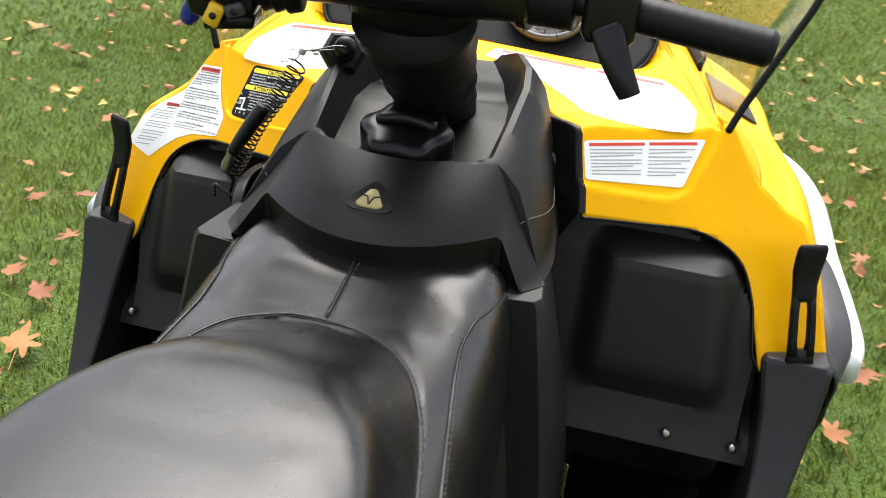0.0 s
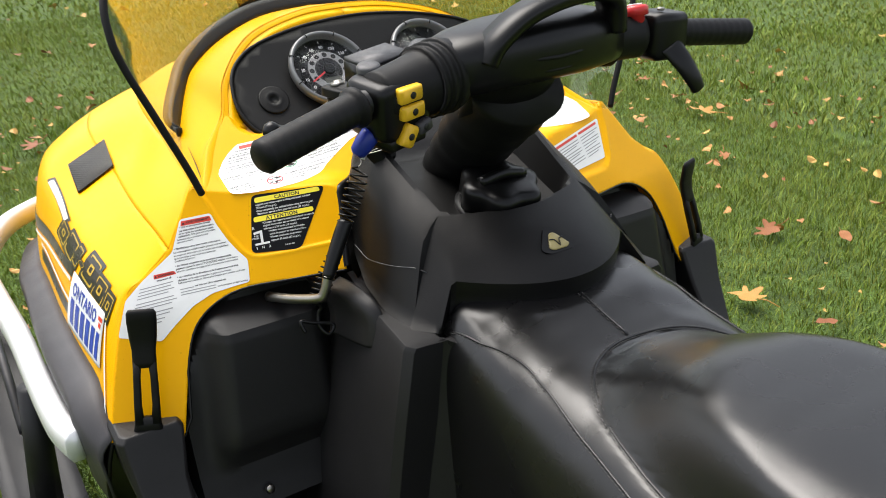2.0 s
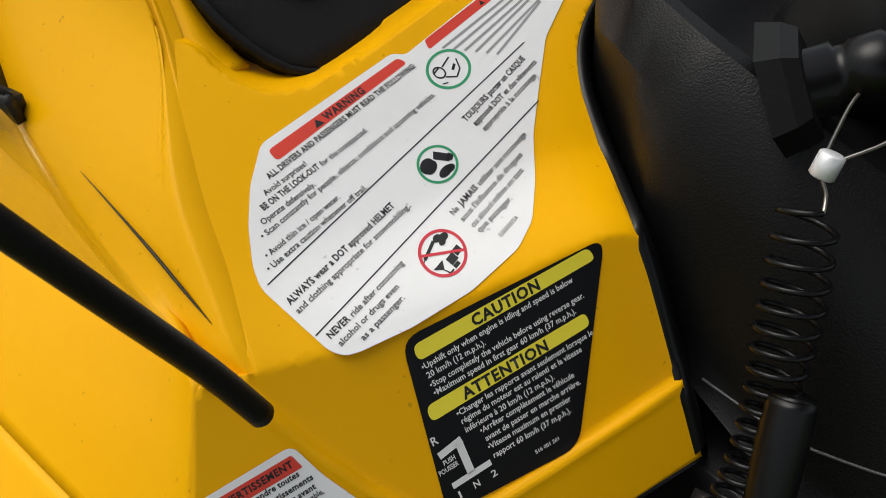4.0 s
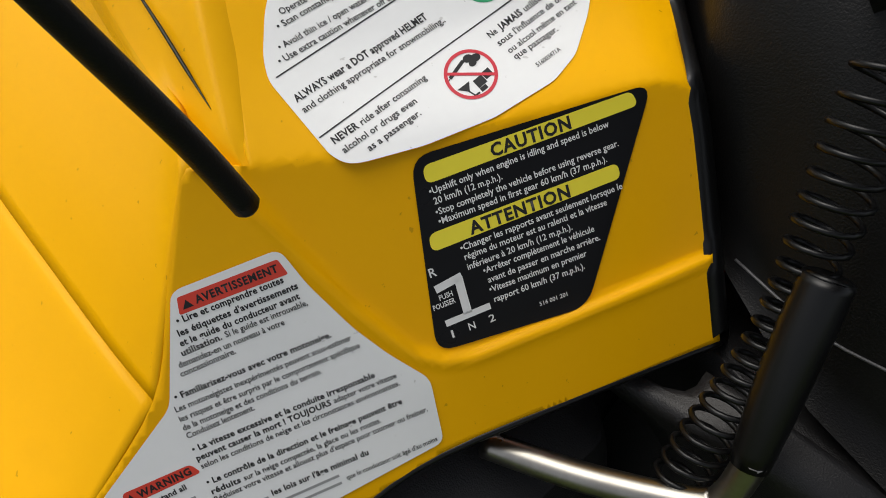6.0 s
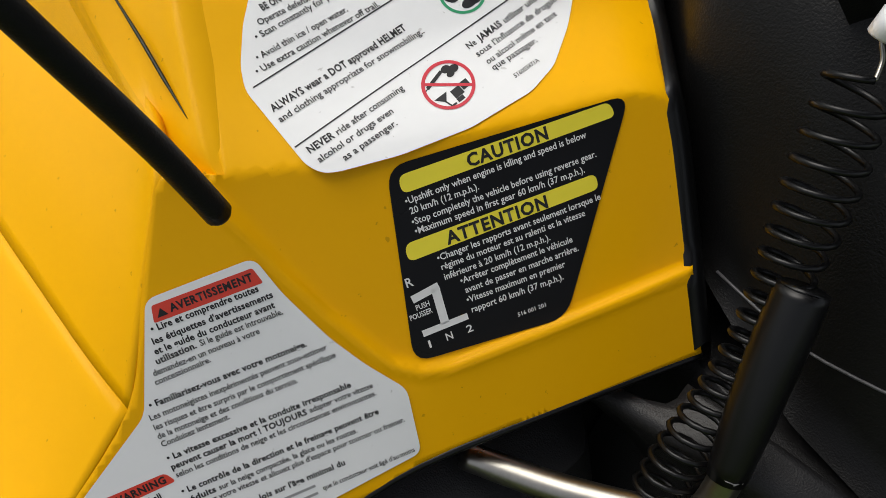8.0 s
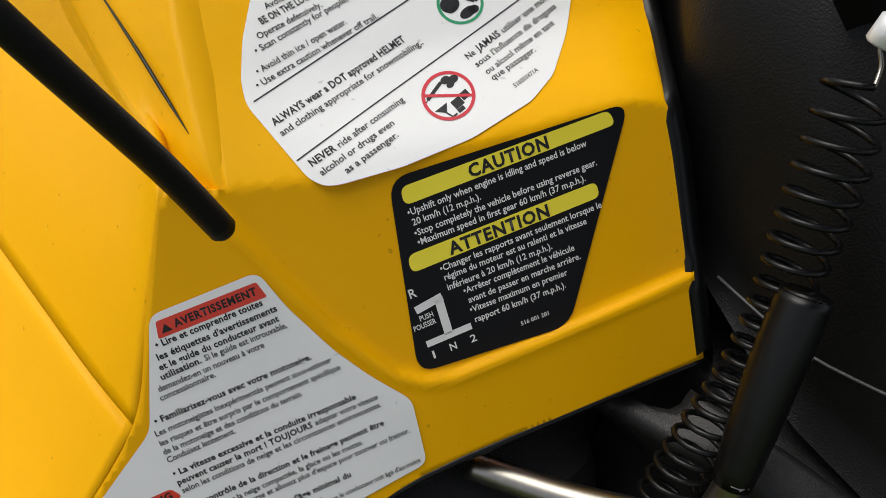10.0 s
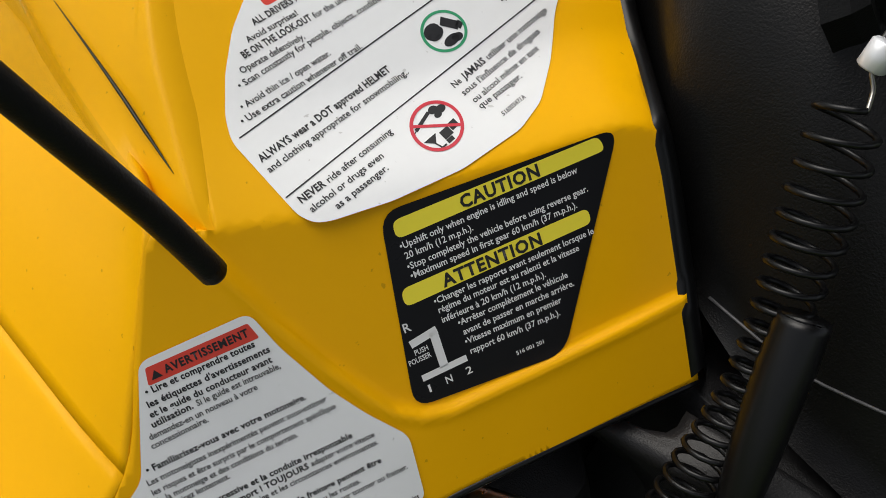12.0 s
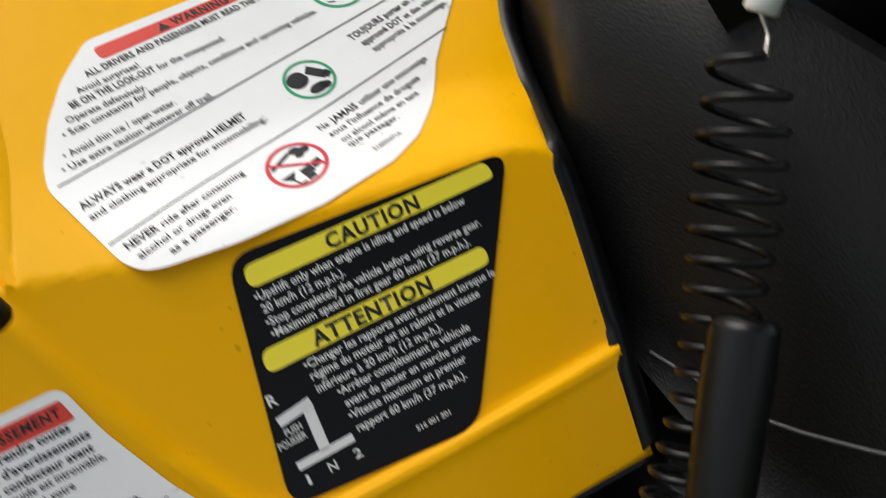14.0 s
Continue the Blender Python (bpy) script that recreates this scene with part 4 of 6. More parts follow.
console = rounded(thick(part("console", console_mesh(), CHARCOAL, sled, "matt black plastic console over the fuel tank"), 0.004), 0.002, 2, 40)
console.data.set_sharp_from_angle(angle=radians(24))
for s in (-1, 1):
    line = []
    for k in range(9):
        y = 0.080 + 0.12 * k / 8
        row, at = console_row(y), 18.4 + 3.2 * k / 8
        i = int(at)
        p = Vector(row[22 + s * i]).lerp(Vector(row[22 + s * min(22, i + 1)]), at - i)
        line.append((p.x + s * 0.0003, p.y, p.z + 0.0003))
    # The chamfer's highlight is put into the tube's pale colour.
    part("panel_joint", tube(line, 0.0006, 6, 2), JOINT_HIGHLIGHT, console, "panel joint with its edge highlight painted pale")
badge_at = Vector((0.004, 0.003, 0.7625))
tilt = pose(*badge_at, 30, 0, 0)
badge = part("badge", loft([[tilt @ Vector((p.x, p.y, h)) for p in round_corners([(-0.024, -0.006), (-0.004, 0.021), (0.004, 0.021), (0.024, -0.006), (0.016, -0.013), (-0.016, -0.013)], 0.005)] for h in (-0.004, 0.0004)], closed=True, caps=True), BLACK_SMOOTH, console, "small triangular badge with an ivory centre", smooth=False)
part("badge_face", loft([[tilt @ Vector((p.x * k, -0.0008 + p.y * k, h)) for p in round_corners([(-0.0135, -0.0055), (-0.0035, 0.0125), (0.0035, 0.0125), (0.0135, -0.0055), (0.009, -0.009), (-0.009, -0.009)], 0.004, 6)] for k, h in ((1.0, 0.0), (1.0, 0.0014), (0.86, 0.0026))], closed=True, caps=True), IVORY, badge, "ivory face")
part("badge_mark", tube([tilt @ Vector(p) for p in ((-0.009, 0.003, 0.0028), (-0.003, 0.001, 0.0034), (0, -0.007, 0.0030), (0.003, 0.001, 0.0034), (0.009, 0.003, 0.0028))], 0.0007, 6, 3), BLACK_INK, badge)

# Fuel cap with a lobed grip.
cap_pose = pose(0.006, 0.112, 0.772, 14, 0, 0)
lobes = []
for r, h in ((0.040, 0.0), (0.046, 0.004), (0.046, 0.026), (0.043, 0.032), (0.033, 0.034)):
    lobes.append([cap_pose @ Vector(((r + 0.0035 * math.cos(6 * a)) * math.cos(a), (r + 0.0035 * math.cos(6 * a)) * math.sin(a), h)) for a in (2 * math.pi * k / 72 for k in range(72))])
cap = part("fuel_cap", loft(lobes, closed=True, caps=True), BLACK_SMOOTH, sled, "lobed black fuel filler cap")
part("collar", lathe([(0.050, -0.030), (0.050, -0.002), (0.046, 0.001), (0.040, 0.001)], cap_pose, 40), BLACK, cap)
part("grip_bar", tube([cap_pose @ Vector(p) for p in ((-0.030, 0.0, 0.034), (0, 0, 0.040), (0.030, 0.0, 0.034))], 0.007, 8, 4), BLACK_SMOOTH, cap)

# Steering post boot.
boot = []
for k in range(15):
    t = k / 14
    c = Vector((0.012, 0.215, 0.785)).lerp(Vector((0.010, 0.085, 0.915)), t)
    r = 0.037 + 0.015 * t + 0.0016 * math.sin(k * 2.4)
    boot.append([c + Vector((r * 1.12 * math.cos(a), r * 0.72 * math.sin(a), 0.62 * r * math.sin(a))) for a in (2 * math.pi * i / 28 for i in range(28))])
part("steering_boot", loft(boot, closed=True, caps=True), RUBBER, sled, "black rubber steering post boot")

# Tether switch on the console.
post_pose = Matrix.Translation((-0.096, 0.194, 0.841)) @ Vector((0.35, -0.80, 0.45)).to_track_quat("Z", "Y").to_matrix().to_4x4()
post = part("tether_switch", lathe([(0.014, -0.006), (0.014, 0.001), (0.0125, 0.002), (0.0125, 0.010), (0.0105, 0.011), (0.0105, 0.015), (0.0115, 0.016), (0.0115, 0.026), (0.009, 0.029), (0.004, 0.030)], post_pose, 24), BLACK_SMOOTH, sled, "black tether cut-off switch on a hexagonal base")
part("base", lathe([(0.026, -0.011), (0.0235, -0.003), (0.020, 0.002), (0.012, 0.002)], post_pose, 6), RUBBER, post, smooth=False)

# ---- seat ----
SEAT_Y = [0.022, -0.02, -0.06, -0.115, -0.18, -0.26, -0.36, -0.50, -0.75, -1.0, -1.25]
SEAT_Z = [0.714, 0.7165, 0.711, 0.703, 0.700, 0.700, 0.702, 0.705, 0.710, 0.715, 0.72]
SEAT_W = [0.147, 0.148, 0.150, 0.153, 0.158, 0.166, 0.176, 0.188, 0.200, 0.205, 0.2]


def arc_y(x):
    return -0.115 - 4.3 * x * x - 21500 * x**6


def seat_point(a, y):
    """a from -1 to 1 goes over the top from one lower edge to the other."""
    w, zt = float(np.interp(-y, [-v for v in SEAT_Y], SEAT_W)), float(np.interp(-y, [-v for v in SEAT_Y], SEAT_Z))
    th = a * math.pi / 2
    n = 2 / (4.4 + 2.4 * ease(-0.20, 0.0, y))
    s = math.copysign(abs(math.sin(th)) ** n, a)
    c = abs(math.cos(th)) ** n
    x, z = w * s, zt - 0.23 + 0.23 * c
    inn = max(0.0, arc_y(min(0.155, abs(x))) - y)
    lift = 0.056 * ease(0, 0.15, inn) * (c if c < 1 else 1) + 0.002 * ease(0, 0.02, inn) * c
    lift += -0.0028 * math.exp(-((arc_y(min(0.155, abs(x))) - y) / 0.006) ** 2) * c
    lift += 0.006 * ease(-0.035, 0.015, y) * math.exp(-((abs(x) - 0.118) / 0.018) ** 2)
    if y > -0.11:
        lift += 0.004 * math.cos(x / w * 2.2) * ease(-0.11, -0.04, y) - 0.002 * math.exp(-(x / 0.006) ** 2)
        lift += 0.0012 * noise.noise(Vector((x * 16, y * 26, 2.0)))
    lift += 0.0012 * noise.noise(Vector((x * 30, y * 30, 5.0)))
    rear = ease(-0.56, -0.64, y)
    return Vector((XC + x * (1 + 0.03 * (1 - c)), y + 0.015 * (1 - c) * ease(-0.1, 0.02, y), z + lift + 0.012 * rear * c))


def seat_mesh():
    na = 56
    avals = [math.copysign(abs(k / na) ** 0.8, k) for k in range(-na, na + 1)]
    ys = [0.022 - 0.0065 * k for k in range(60)] + [-0.38 - 0.02 * k for k in range(44)]
    rows = [[seat_point(a, y) for a in avals] for y in ys]
    front = [p + Vector((0, 0.004, -0.006)) for p in rows[0]]
    front2 = [Vector((p.x, p.y + 0.002, min(p.z - 0.02, 0.67))) for p in rows[0]]
    return loft([front2, front] + rows)


seat = part("seat", seat_mesh(), VINYL, sled, "black vinyl saddle seat with stitched seams and a raised cushion")


def on_seat(x, y, up=0.0008):
    """A point of the seat's skin at a plan place."""
    lo, hi = 0.0, 0.98
    for _ in range(30):
        mid = 0.5 * (lo + hi)
        if abs(seat_point(math.copysign(mid, x - XC), y).x - XC) < abs(x - XC):
            lo = mid
        else:
            hi = mid
    p = seat_point(math.copysign(lo, x - XC), y)
    return p + Vector((0, 0, up))


def seam(name, line):
    welt = part(name, tube(line, 0.0013, 6, 1), VINYL, seat, "stitched vinyl seam")
    bm = bmesh.new()
    for s in (-0.0026, 0.0026):
        for i in range(0, len(line) - 1):
            a, b = Vector(line[i]), Vector(line[i + 1])
            side = (b - a).cross(Vector((0, 0, 1)))
            if side.length < 1e-6:
                continue
            side = side.normalized() * s
            n = max(1, int((b - a).length / 0.005))
            for k in range(n):
                tube([a.lerp(b, (k + 0.15) / n) + side, a.lerp(b, (k + 0.75) / n) + side], 0.00045, 4, 1, bm)
    part("stitch", bm, THREAD, welt, "grey stitching")


seam("cross_seam", [on_seat(XC + x, arc_y(x), 0.0024) for x in [0.152 * k / 60 for k in range(-60, 61)]])
seam("middle_seam", [on_seat(XC, 0.018 - 0.0075 * k) for k in range(18)])
for s in (-1, 1):
    plan = smooth_line([(s * 0.134, 0.004, 0), (s * 0.128, -0.035, 0), (s * 0.118, -0.075, 0), (s * 0.1165, -0.115, 0), (s * 0.128, -0.19, 0), (s * 0.150, -0.32, 0), (s * 0.172, -0.50, 0)], 8)
    seam("side_seam", [on_seat(XC + p.x, p.y) for p in plan])
seam("rear_seam", [on_seat(XC + x, -0.60 + 1.1 * x * x) for x in [0.19 * k / 40 for k in range(-40, 41)]])

# ---- handlebar ----
BAR_L, BAR_R = Vector((-0.312, 0.010, 0.916)), Vector((0.322, 0.042, 0.942))
GRIP_L, GRIP_R = Vector((-0.204, 0.040, 0.936)), Vector((0.199, 0.056, 0.953))
HUB = Vector((0.012, 0.072, 0.950))
# The pad: a rounded block that narrows to the sleeves.
rings_ = []
for x, ry, rz, dz in ((-0.118, 0.027, 0.022, 0.000), (-0.112, 0.034, 0.028, 0.001), (-0.090, 0.043, 0.031, 0.004), (-0.050, 0.050, 0.033, 0.008), (0.0, 0.053, 0.034, 0.010), (0.050, 0.050, 0.034, 0.011), (0.085, 0.042, 0.031, 0.010), (0.105, 0.034, 0.028, 0.008), (0.110, 0.026, 0.022, 0.007)):
    c = HUB + Vector((x, -0.004 + 0.03 * x, dz))
    rings_.append([c + Vector((0, ry * math.copysign(abs(math.cos(a)) ** 0.7, math.cos(a)), rz * math.copysign(abs(math.sin(a)) ** 0.7, math.sin(a)))) for a in (2 * math.pi * k / 36 for k in range(36))])
handlebar = part("handlebar", loft(rings_, closed=True, caps=True), BLACK_SMOOTH, sled, "black padded handlebar with rubber grips")
lower = []
for k in range(7):
    t = k / 6
    c = HUB.lerp(Vector((0.010, 0.105, 0.885)), t)
    lower.append([c + Vector((-0.006 + 0.066 * (1 - 0.22 * t) * math.cos(a), 0.042 * (1 - 0.12 * t) * math.sin(a), -0.016 * math.sin(a))) for a in (2 * math.pi * i / 28 for i in range(28))])
part("pad_skirt", loft(lower, closed=True, caps=True), RUBBER, handlebar)
# Grab loop over the pad.
strap = smooth_line([(-0.072, 0.030, 0.958), (-0.062, 0.026, 0.978), (-0.030, 0.024, 1.000), (0.020, 0.026, 1.012), (0.068, 0.030, 1.012), (0.090, 0.034, 1.000), (0.096, 0.036, 0.970)], 6)
srows = []
for i, p in enumerate(strap):
    t = (strap[min(i + 1, len(strap) - 1)] - strap[max(i - 1, 0)]).normalized()
    up = Vector((0, 1, 0)).cross(t).normalized()
    srows.append([p + Vector((0, 1, 0)) * a + up * b for a, b in ((-0.017, -0.007), (-0.019, 0.0), (-0.015, 0.007), (0.0, 0.009), (0.015, 0.007), (0.019, 0.0), (0.017, -0.007), (0.0, -0.008))])
part("grab_loop", loft(srows, closed=True, caps=True), BLACK_SMOOTH, handlebar, "black padded grab loop")
for k in range(3):
    part("pad_rib", tube([HUB + Vector((-0.078 + 0.006 * k, -0.0465 + 0.003 * abs(k - 1), 0.022 - 0.013 * k)), HUB + Vector((0.0, -0.0560 + 0.003 * abs(k - 1), 0.020 - 0.013 * k)), HUB + Vector((0.075 - 0.006 * k, -0.0430 + 0.003 * abs(k - 1), 0.025 - 0.013 * k))], 0.0026, 8, 5), RUBBER, handlebar)
# Bars, sleeves and grips.
inner_l, inner_r = HUB + Vector((-0.105, -0.008, -0.004)), HUB + Vector((0.100, -0.002, 0.005))
part("bar", tube([GRIP_L, inner_l, HUB, inner_r, GRIP_R], 0.0125, 14, 4), DARK_METAL, handlebar)
sl = [inner_l.lerp(GRIP_L, t) for t in (0.0, 0.10, 0.12, 0.2, 0.22, 0.30, 0.32, 0.6, 0.8)]
part("sleeve", tube(sl, [0.036, 0.038, 0.034, 0.037, 0.033, 0.036, 0.031, 0.027, 0.025], 20, 3), RUBBER, handlebar, "ribbed rubber sleeve")
part("sleeve", tube([inner_r.lerp(GRIP_R, t) for t in (0.0, 0.1, 0.12, 0.3, 0.55)], [0.031, 0.032, 0.027, 0.026, 0.025], 20, 3), RUBBER, handlebar, "ribbed rubber sleeve")
for a, b in ((GRIP_L, BAR_L), (GRIP_R, BAR_R)):
    n = 24
    pts = [a.lerp(b, k / n) for k in range(n + 1)]
    g = part("grip", tube(pts, [0.0152 + (0.0003 if k % 2 else 0) + (0.004 if k in (0, 1) else 0) - (0.004 if k == n else 0) for k in range(n + 1)], 20, 2), RUBBER, handlebar, "black rubber hand grip")
# Left switch block with its buttons.
along = (GRIP_L - inner_l).normalized()
up = (Vector((0, 0, 1)) - along * along.z).normalized()
out = along.cross(up)
if out.y > 0:
    out = -out
tip = radians(-5)  # the switch face leans a little over
up, out = up * math.cos(tip) - out * math.sin(tip), out * math.cos(tip) + up * math.sin(tip)


def on_bar(c, a, b, d):
    """A place beside the left bar: along it outward, up, and towards the rider."""
    return c + along * a + up * b + out * d


SW = Vector((-0.166, 0.0535, 0.930))
blk = []
for a, w, h in ((-0.034, 0.023, 0.024), (-0.028, 0.028, 0.028), (0.022, 0.028, 0.028), (0.030, 0.023, 0.024)):
    outline = round_corners([(-w, -h), (w, -h), (w, h), (-w, h)], 0.010, 4)
    blk.append([on_bar(SW, a, p.y, p.x) for p in outline])
switch = part("switch_block", loft(blk, closed=True, caps=True), BLACK_SMOOTH, handlebar, "black switch block with yellow rocker buttons")


def rocker(name, a, b, wide, high, turn, mat, words):
    rows = []
    for k, d in ((1.0, 0.026), (1.0, 0.033), (0.86, 0.0355)):
        o = round_corners([(-wide * k, -high * k), (wide * k, -high * k), (wide * k, high * k), (-wide * k, high * k)], 0.003, 3)
        c, s = math.cos(turn), math.sin(turn)
        rows.append([on_bar(SW, a + c * p.x - s * p.y, b + s * p.x + c * p.y, d) for p in o])
    ob = part(name, loft(rows, closed=True, caps=True), mat, switch, words)
    part("symbol", lathe([(0.0034, 0.0), (0.0034, 0.0006), (0.001, 0.0006)], Matrix.Translation(on_bar(SW, a, b, 0.0355)) @ out.to_track_quat("Z", "Y").to_matrix().to_4x4(), 16), BLACK_INK, ob)


rocker("button", -0.001, 0.0172, 0.0138, 0.0072, 0.0, BUTTON_YELLOW, "yellow rocker button")
rocker("button", -0.003, 0.0005, 0.0138, 0.0072, 0.0, BUTTON_YELLOW, "yellow rocker button")
rocker("button", 0.003, -0.0225, 0.0075, 0.0110, 0.55, BUTTON_YELLOW, "yellow rocker button")
rocker("button", -0.0165, -0.0185, 0.009, 0.006, -0.2, GREY_AND_SKYLIT, "grey rocker button")
under = [[on_bar(SW, a, p.y, p.x) for p in round_corners([(-w, -0.040), (w, -0.040), (w, -0.026), (-w, -0.026)], 0.006, 3)] for a, w in ((-0.028, 0.022), (0.016, 0.024))]
part("switch_foot", loft(under, closed=True, caps=True), BLACK_SMOOTH, switch)
part("key_cap", lathe([(0.005, -0.012), (0.008, -0.009), (0.0095, 0.0), (0.0095, 0.012), (0.0075, 0.015), (0.003, 0.016)], pose(-0.196, 0.048, 0.897, 15, 35, 0), 14), BLUE_PLASTIC, handlebar, "blue key cap")
part("bolt_cap", lathe([(0.0115, -0.012), (0.0115, 0.002), (0.0095, 0.004), (0.003, 0.004)], pose(-0.176, 0.068, 0.962, 8, -8, 0), 20), CAST, switch, "grey bolt cap")
# Brake lever and its reservoir.
part("reservoir", box((0.054, 0.036, 0.020), pose(-0.150, 0.098, 0.953, 6, -6, 12)), BLACK_SMOOTH, handlebar, "brake reservoir with a grey lid")
bpy.data.objects[handlebar.children[-1].name].modifiers.new("round", "BEVEL").width = 0.004
part("reservoir_lid", box((0.053, 0.035, 0.004), pose(-0.150, 0.0985, 0.965, 6, -6, 12)), CAST, handlebar, "grey screwed lid")
part("lever_clamp", tube([(-0.165, 0.055, 0.938), (-0.166, 0.085, 0.930), (-0.174, 0.115, 0.925), (-0.184, 0.133, 0.925)], [0.016, 0.015, 0.013, 0.010], 12, 4), RUBBER, handlebar)
blade = smooth_line([(-0.164, 0.108, 0.923), (-0.183, 0.131, 0.916), (-0.208, 0.132, 0.906), (-0.236, 0.122, 0.902), (-0.257, 0.117, 0.904)], 5)
brows = []
for i, p in enumerate(blade):
    k = i / (len(blade) - 1)
    w, h = (0.007, 0.0045) if k < 0.88 else (0.0085, 0.0065)
    w += 0.010 * (1 - ease(0.05, 0.38, k))
    brows.append([p + Vector((0, w * math.cos(a), h * math.sin(a))) for a in (2 * math.pi * j / 14 for j in range(14))])
part("brake_lever", loft(brows, closed=True, caps=True), BLACK_SMOOTH, handlebar, "black brake lever with a ball end")
part("ball_end", lathe([(0.002, -0.0095), (0.0068, -0.0066), (0.0094, 0.0), (0.0068, 0.0066), (0.002, 0.0095)], pose(-0.258, 0.1165, 0.904), 16), BLACK_SMOOTH, handlebar)
perch = round_corners([(-0.196, 0.140), (-0.160, 0.150), (-0.128, 0.122), (-0.132, 0.090), (-0.168, 0.082), (-0.190, 0.108)], 0.010, 4)
rounded(part("lever_perch", loft([[Vector((q.x, q.y, 0.9285 - 0.02 * (q.x + 0.16) + h)) for q in perch] for h in (-0.005, 0.005)], closed=True, caps=True), RUBBER, handlebar, "black lever perch plate"), 0.002, 2, 40)
part("pivot_bolt", lathe([(0.0075, 0.0), (0.0075, 0.004), (0.0045, 0.0042), (0.004, 0.006)], pose(-0.179, 0.129, 0.9335, -8, -4, 0), 12), STEEL, handlebar, "steel pivot bolt")
# Right throttle block, lever and stop button.
tblk = []
ralong = (GRIP_R - inner_r).normalized()
for a, w in ((-0.034, 0.020), (-0.028, 0.025), (0.006, 0.025), (0.012, 0.019)):
    c = GRIP_R + ralong * a
    tblk.append([c + Vector((0, p.x, p.y)) for p in round_corners([(-w, -w * 1.1), (w, -w * 1.1), (w, w), (-w, w)], 0.009, 4)])
throttle = part("throttle_block", loft(tblk, closed=True, caps=True), BLACK_SMOOTH, handlebar, "black throttle block")
part("stop_button", lathe([(0.010, -0.010), (0.010, 0.0), (0.0145, 0.001), (0.0145, 0.009), (0.012, 0.0115), (0.004, 0.012)], pose(0.150, 0.056, 0.976, -12, 0, 0), 24), RED_PLASTIC, throttle, "round red stop button")
part("stop_symbol", tube([pose(0.150, 0.056, 0.976, -12, 0, 0) @ Vector(p) for p in ((-0.007, 0.004, 0.0122), (-0.002, -0.003, 0.0126), (0.003, 0.003, 0.0126), (0.007, -0.004, 0.0122))], 0.0010, 6, 2), WHITE_INK, throttle)
part("screw", lathe([(0.004, 0.0), (0.004, 0.003), (0.0015, 0.003)], pose(0.182, 0.050, 0.980), 12), STEEL, throttle)
tl = smooth_line([(0.186, 0.036, 0.944), (0.196, 0.024, 0.926), (0.207, 0.017, 0.908), (0.216, 0.015, 0.894)], 6)
trow = []
for i, p in enumerate(tl):
    k = i / (len(tl) - 1)
    w = 0.016 - 0.006 * k
    trow.append([p + Vector((w * math.cos(a) * 0.8, 0.005 * math.sin(a), w * math.cos(a) * 0.45)) for a in (2 * math.pi * j / 14 for j in range(14))])
part("throttle_lever", loft(trow, closed=True, caps=True), BLACK_SMOOTH, throttle, "black thumb throttle lever")

def close_mirror(bm):
    """Mirrors about the console's middle."""
    for v in bm.verts:
        v.co.x = XC + 0.9 * (XC - v.co.x)
    bmesh.ops.reverse_faces(bm, faces=bm.faces)
    return bm


# ---- knee panels ----
KNEE_Z = [0.720, 0.690, 0.678, 0.668, 0.660, 0.650, 0.600, 0.545, 0.528, 0.510, 0.495, 0.470, 0.445, 0.440, 0.36, 0.28]
KNEE_IN = [0.238, 0.238, 0.236, 0.208, 0.190, 0.186, 0.175, 0.163, 0.162, 0.170, 0.175, 0.165, 0.152, 0.215, 0.260, 0.28]
KNEE_OUT = [0.236, 0.230, 0.227, 0.224, 0.221, 0.217, 0.203, 0.190, 0.186, 0.181, 0.176, 0.165, 0.152, 0.215, 0.260, 0.28]


def knee_y(x, z):
    m = ease(-0.342, -0.310, x + 0.10 * (0.6 - z)) * (1 - ease(-0.205, -0.172, x))
    arc = float(np.interp(x, [-0.366, -0.352, -0.32, -0.272, -0.22, -0.167], [0.575, 0.632, 0.676, 0.700, 0.710, 0.716]))
    tuck = 0.05 * ease(arc - 0.012, arc + 0.006, z) if x > -0.366 else 0.05 * ease(0.455, 0.50, z)
    a, b = (float(np.interp(-z, [-q for q in KNEE_Z], k)) for k in (KNEE_IN, KNEE_OUT))
    return a * m + b * (1 - m) + tuck


def add_knee(fix, side):
    xs = [-0.392 + 0.272 * k / 50 for k in range(51)]
    zs = sorted(set([0.72 - 0.44 * k / 72 for k in range(73)] + [0.678, 0.668, 0.660, 0.650, 0.4455, 0.4395]), reverse=True)
    top = [min(0.72, float(np.interp(x, [-0.392, -0.366, -0.352, -0.32, -0.272, -0.22, -0.167], [0.555, 0.595, 0.652, 0.696, 0.718, 0.72, 0.72]))) for x in xs]
    rows = [[(x, knee_y(x, min(z, h)), min(z, h)) for x, h in zip(xs, top)] for z in zs]
    knee = part("knee_panel", fix(loft(rows)), BLACK, sled, "moulded black knee panel with a storage recess")
    for x in (-0.362, -0.292):
        part("screw", fix(lathe([(0.0055, -0.003), (0.0055, 0.002), (0.002, 0.003)], pose(x, 0.154, 0.464, 75, 0, 0), 12)), STEEL, knee)
    knee.data.set_sharp_from_angle(angle=radians(32))
    return thick(knee, 0.003, 1)


both(add_knee)


def add_edge_seal(fix, side):
    line = [low_place(u, v, -1.0) for u, v in LOW_EDGE[len(FOLD) + 3 : len(FOLD) + 13]]
    return part("edge_seal", fix(tube([tuple(p) for p in line], 0.0016, 6, 3)), BLACK_SMOOTH, hood, "black edge seal")


both(add_edge_seal)


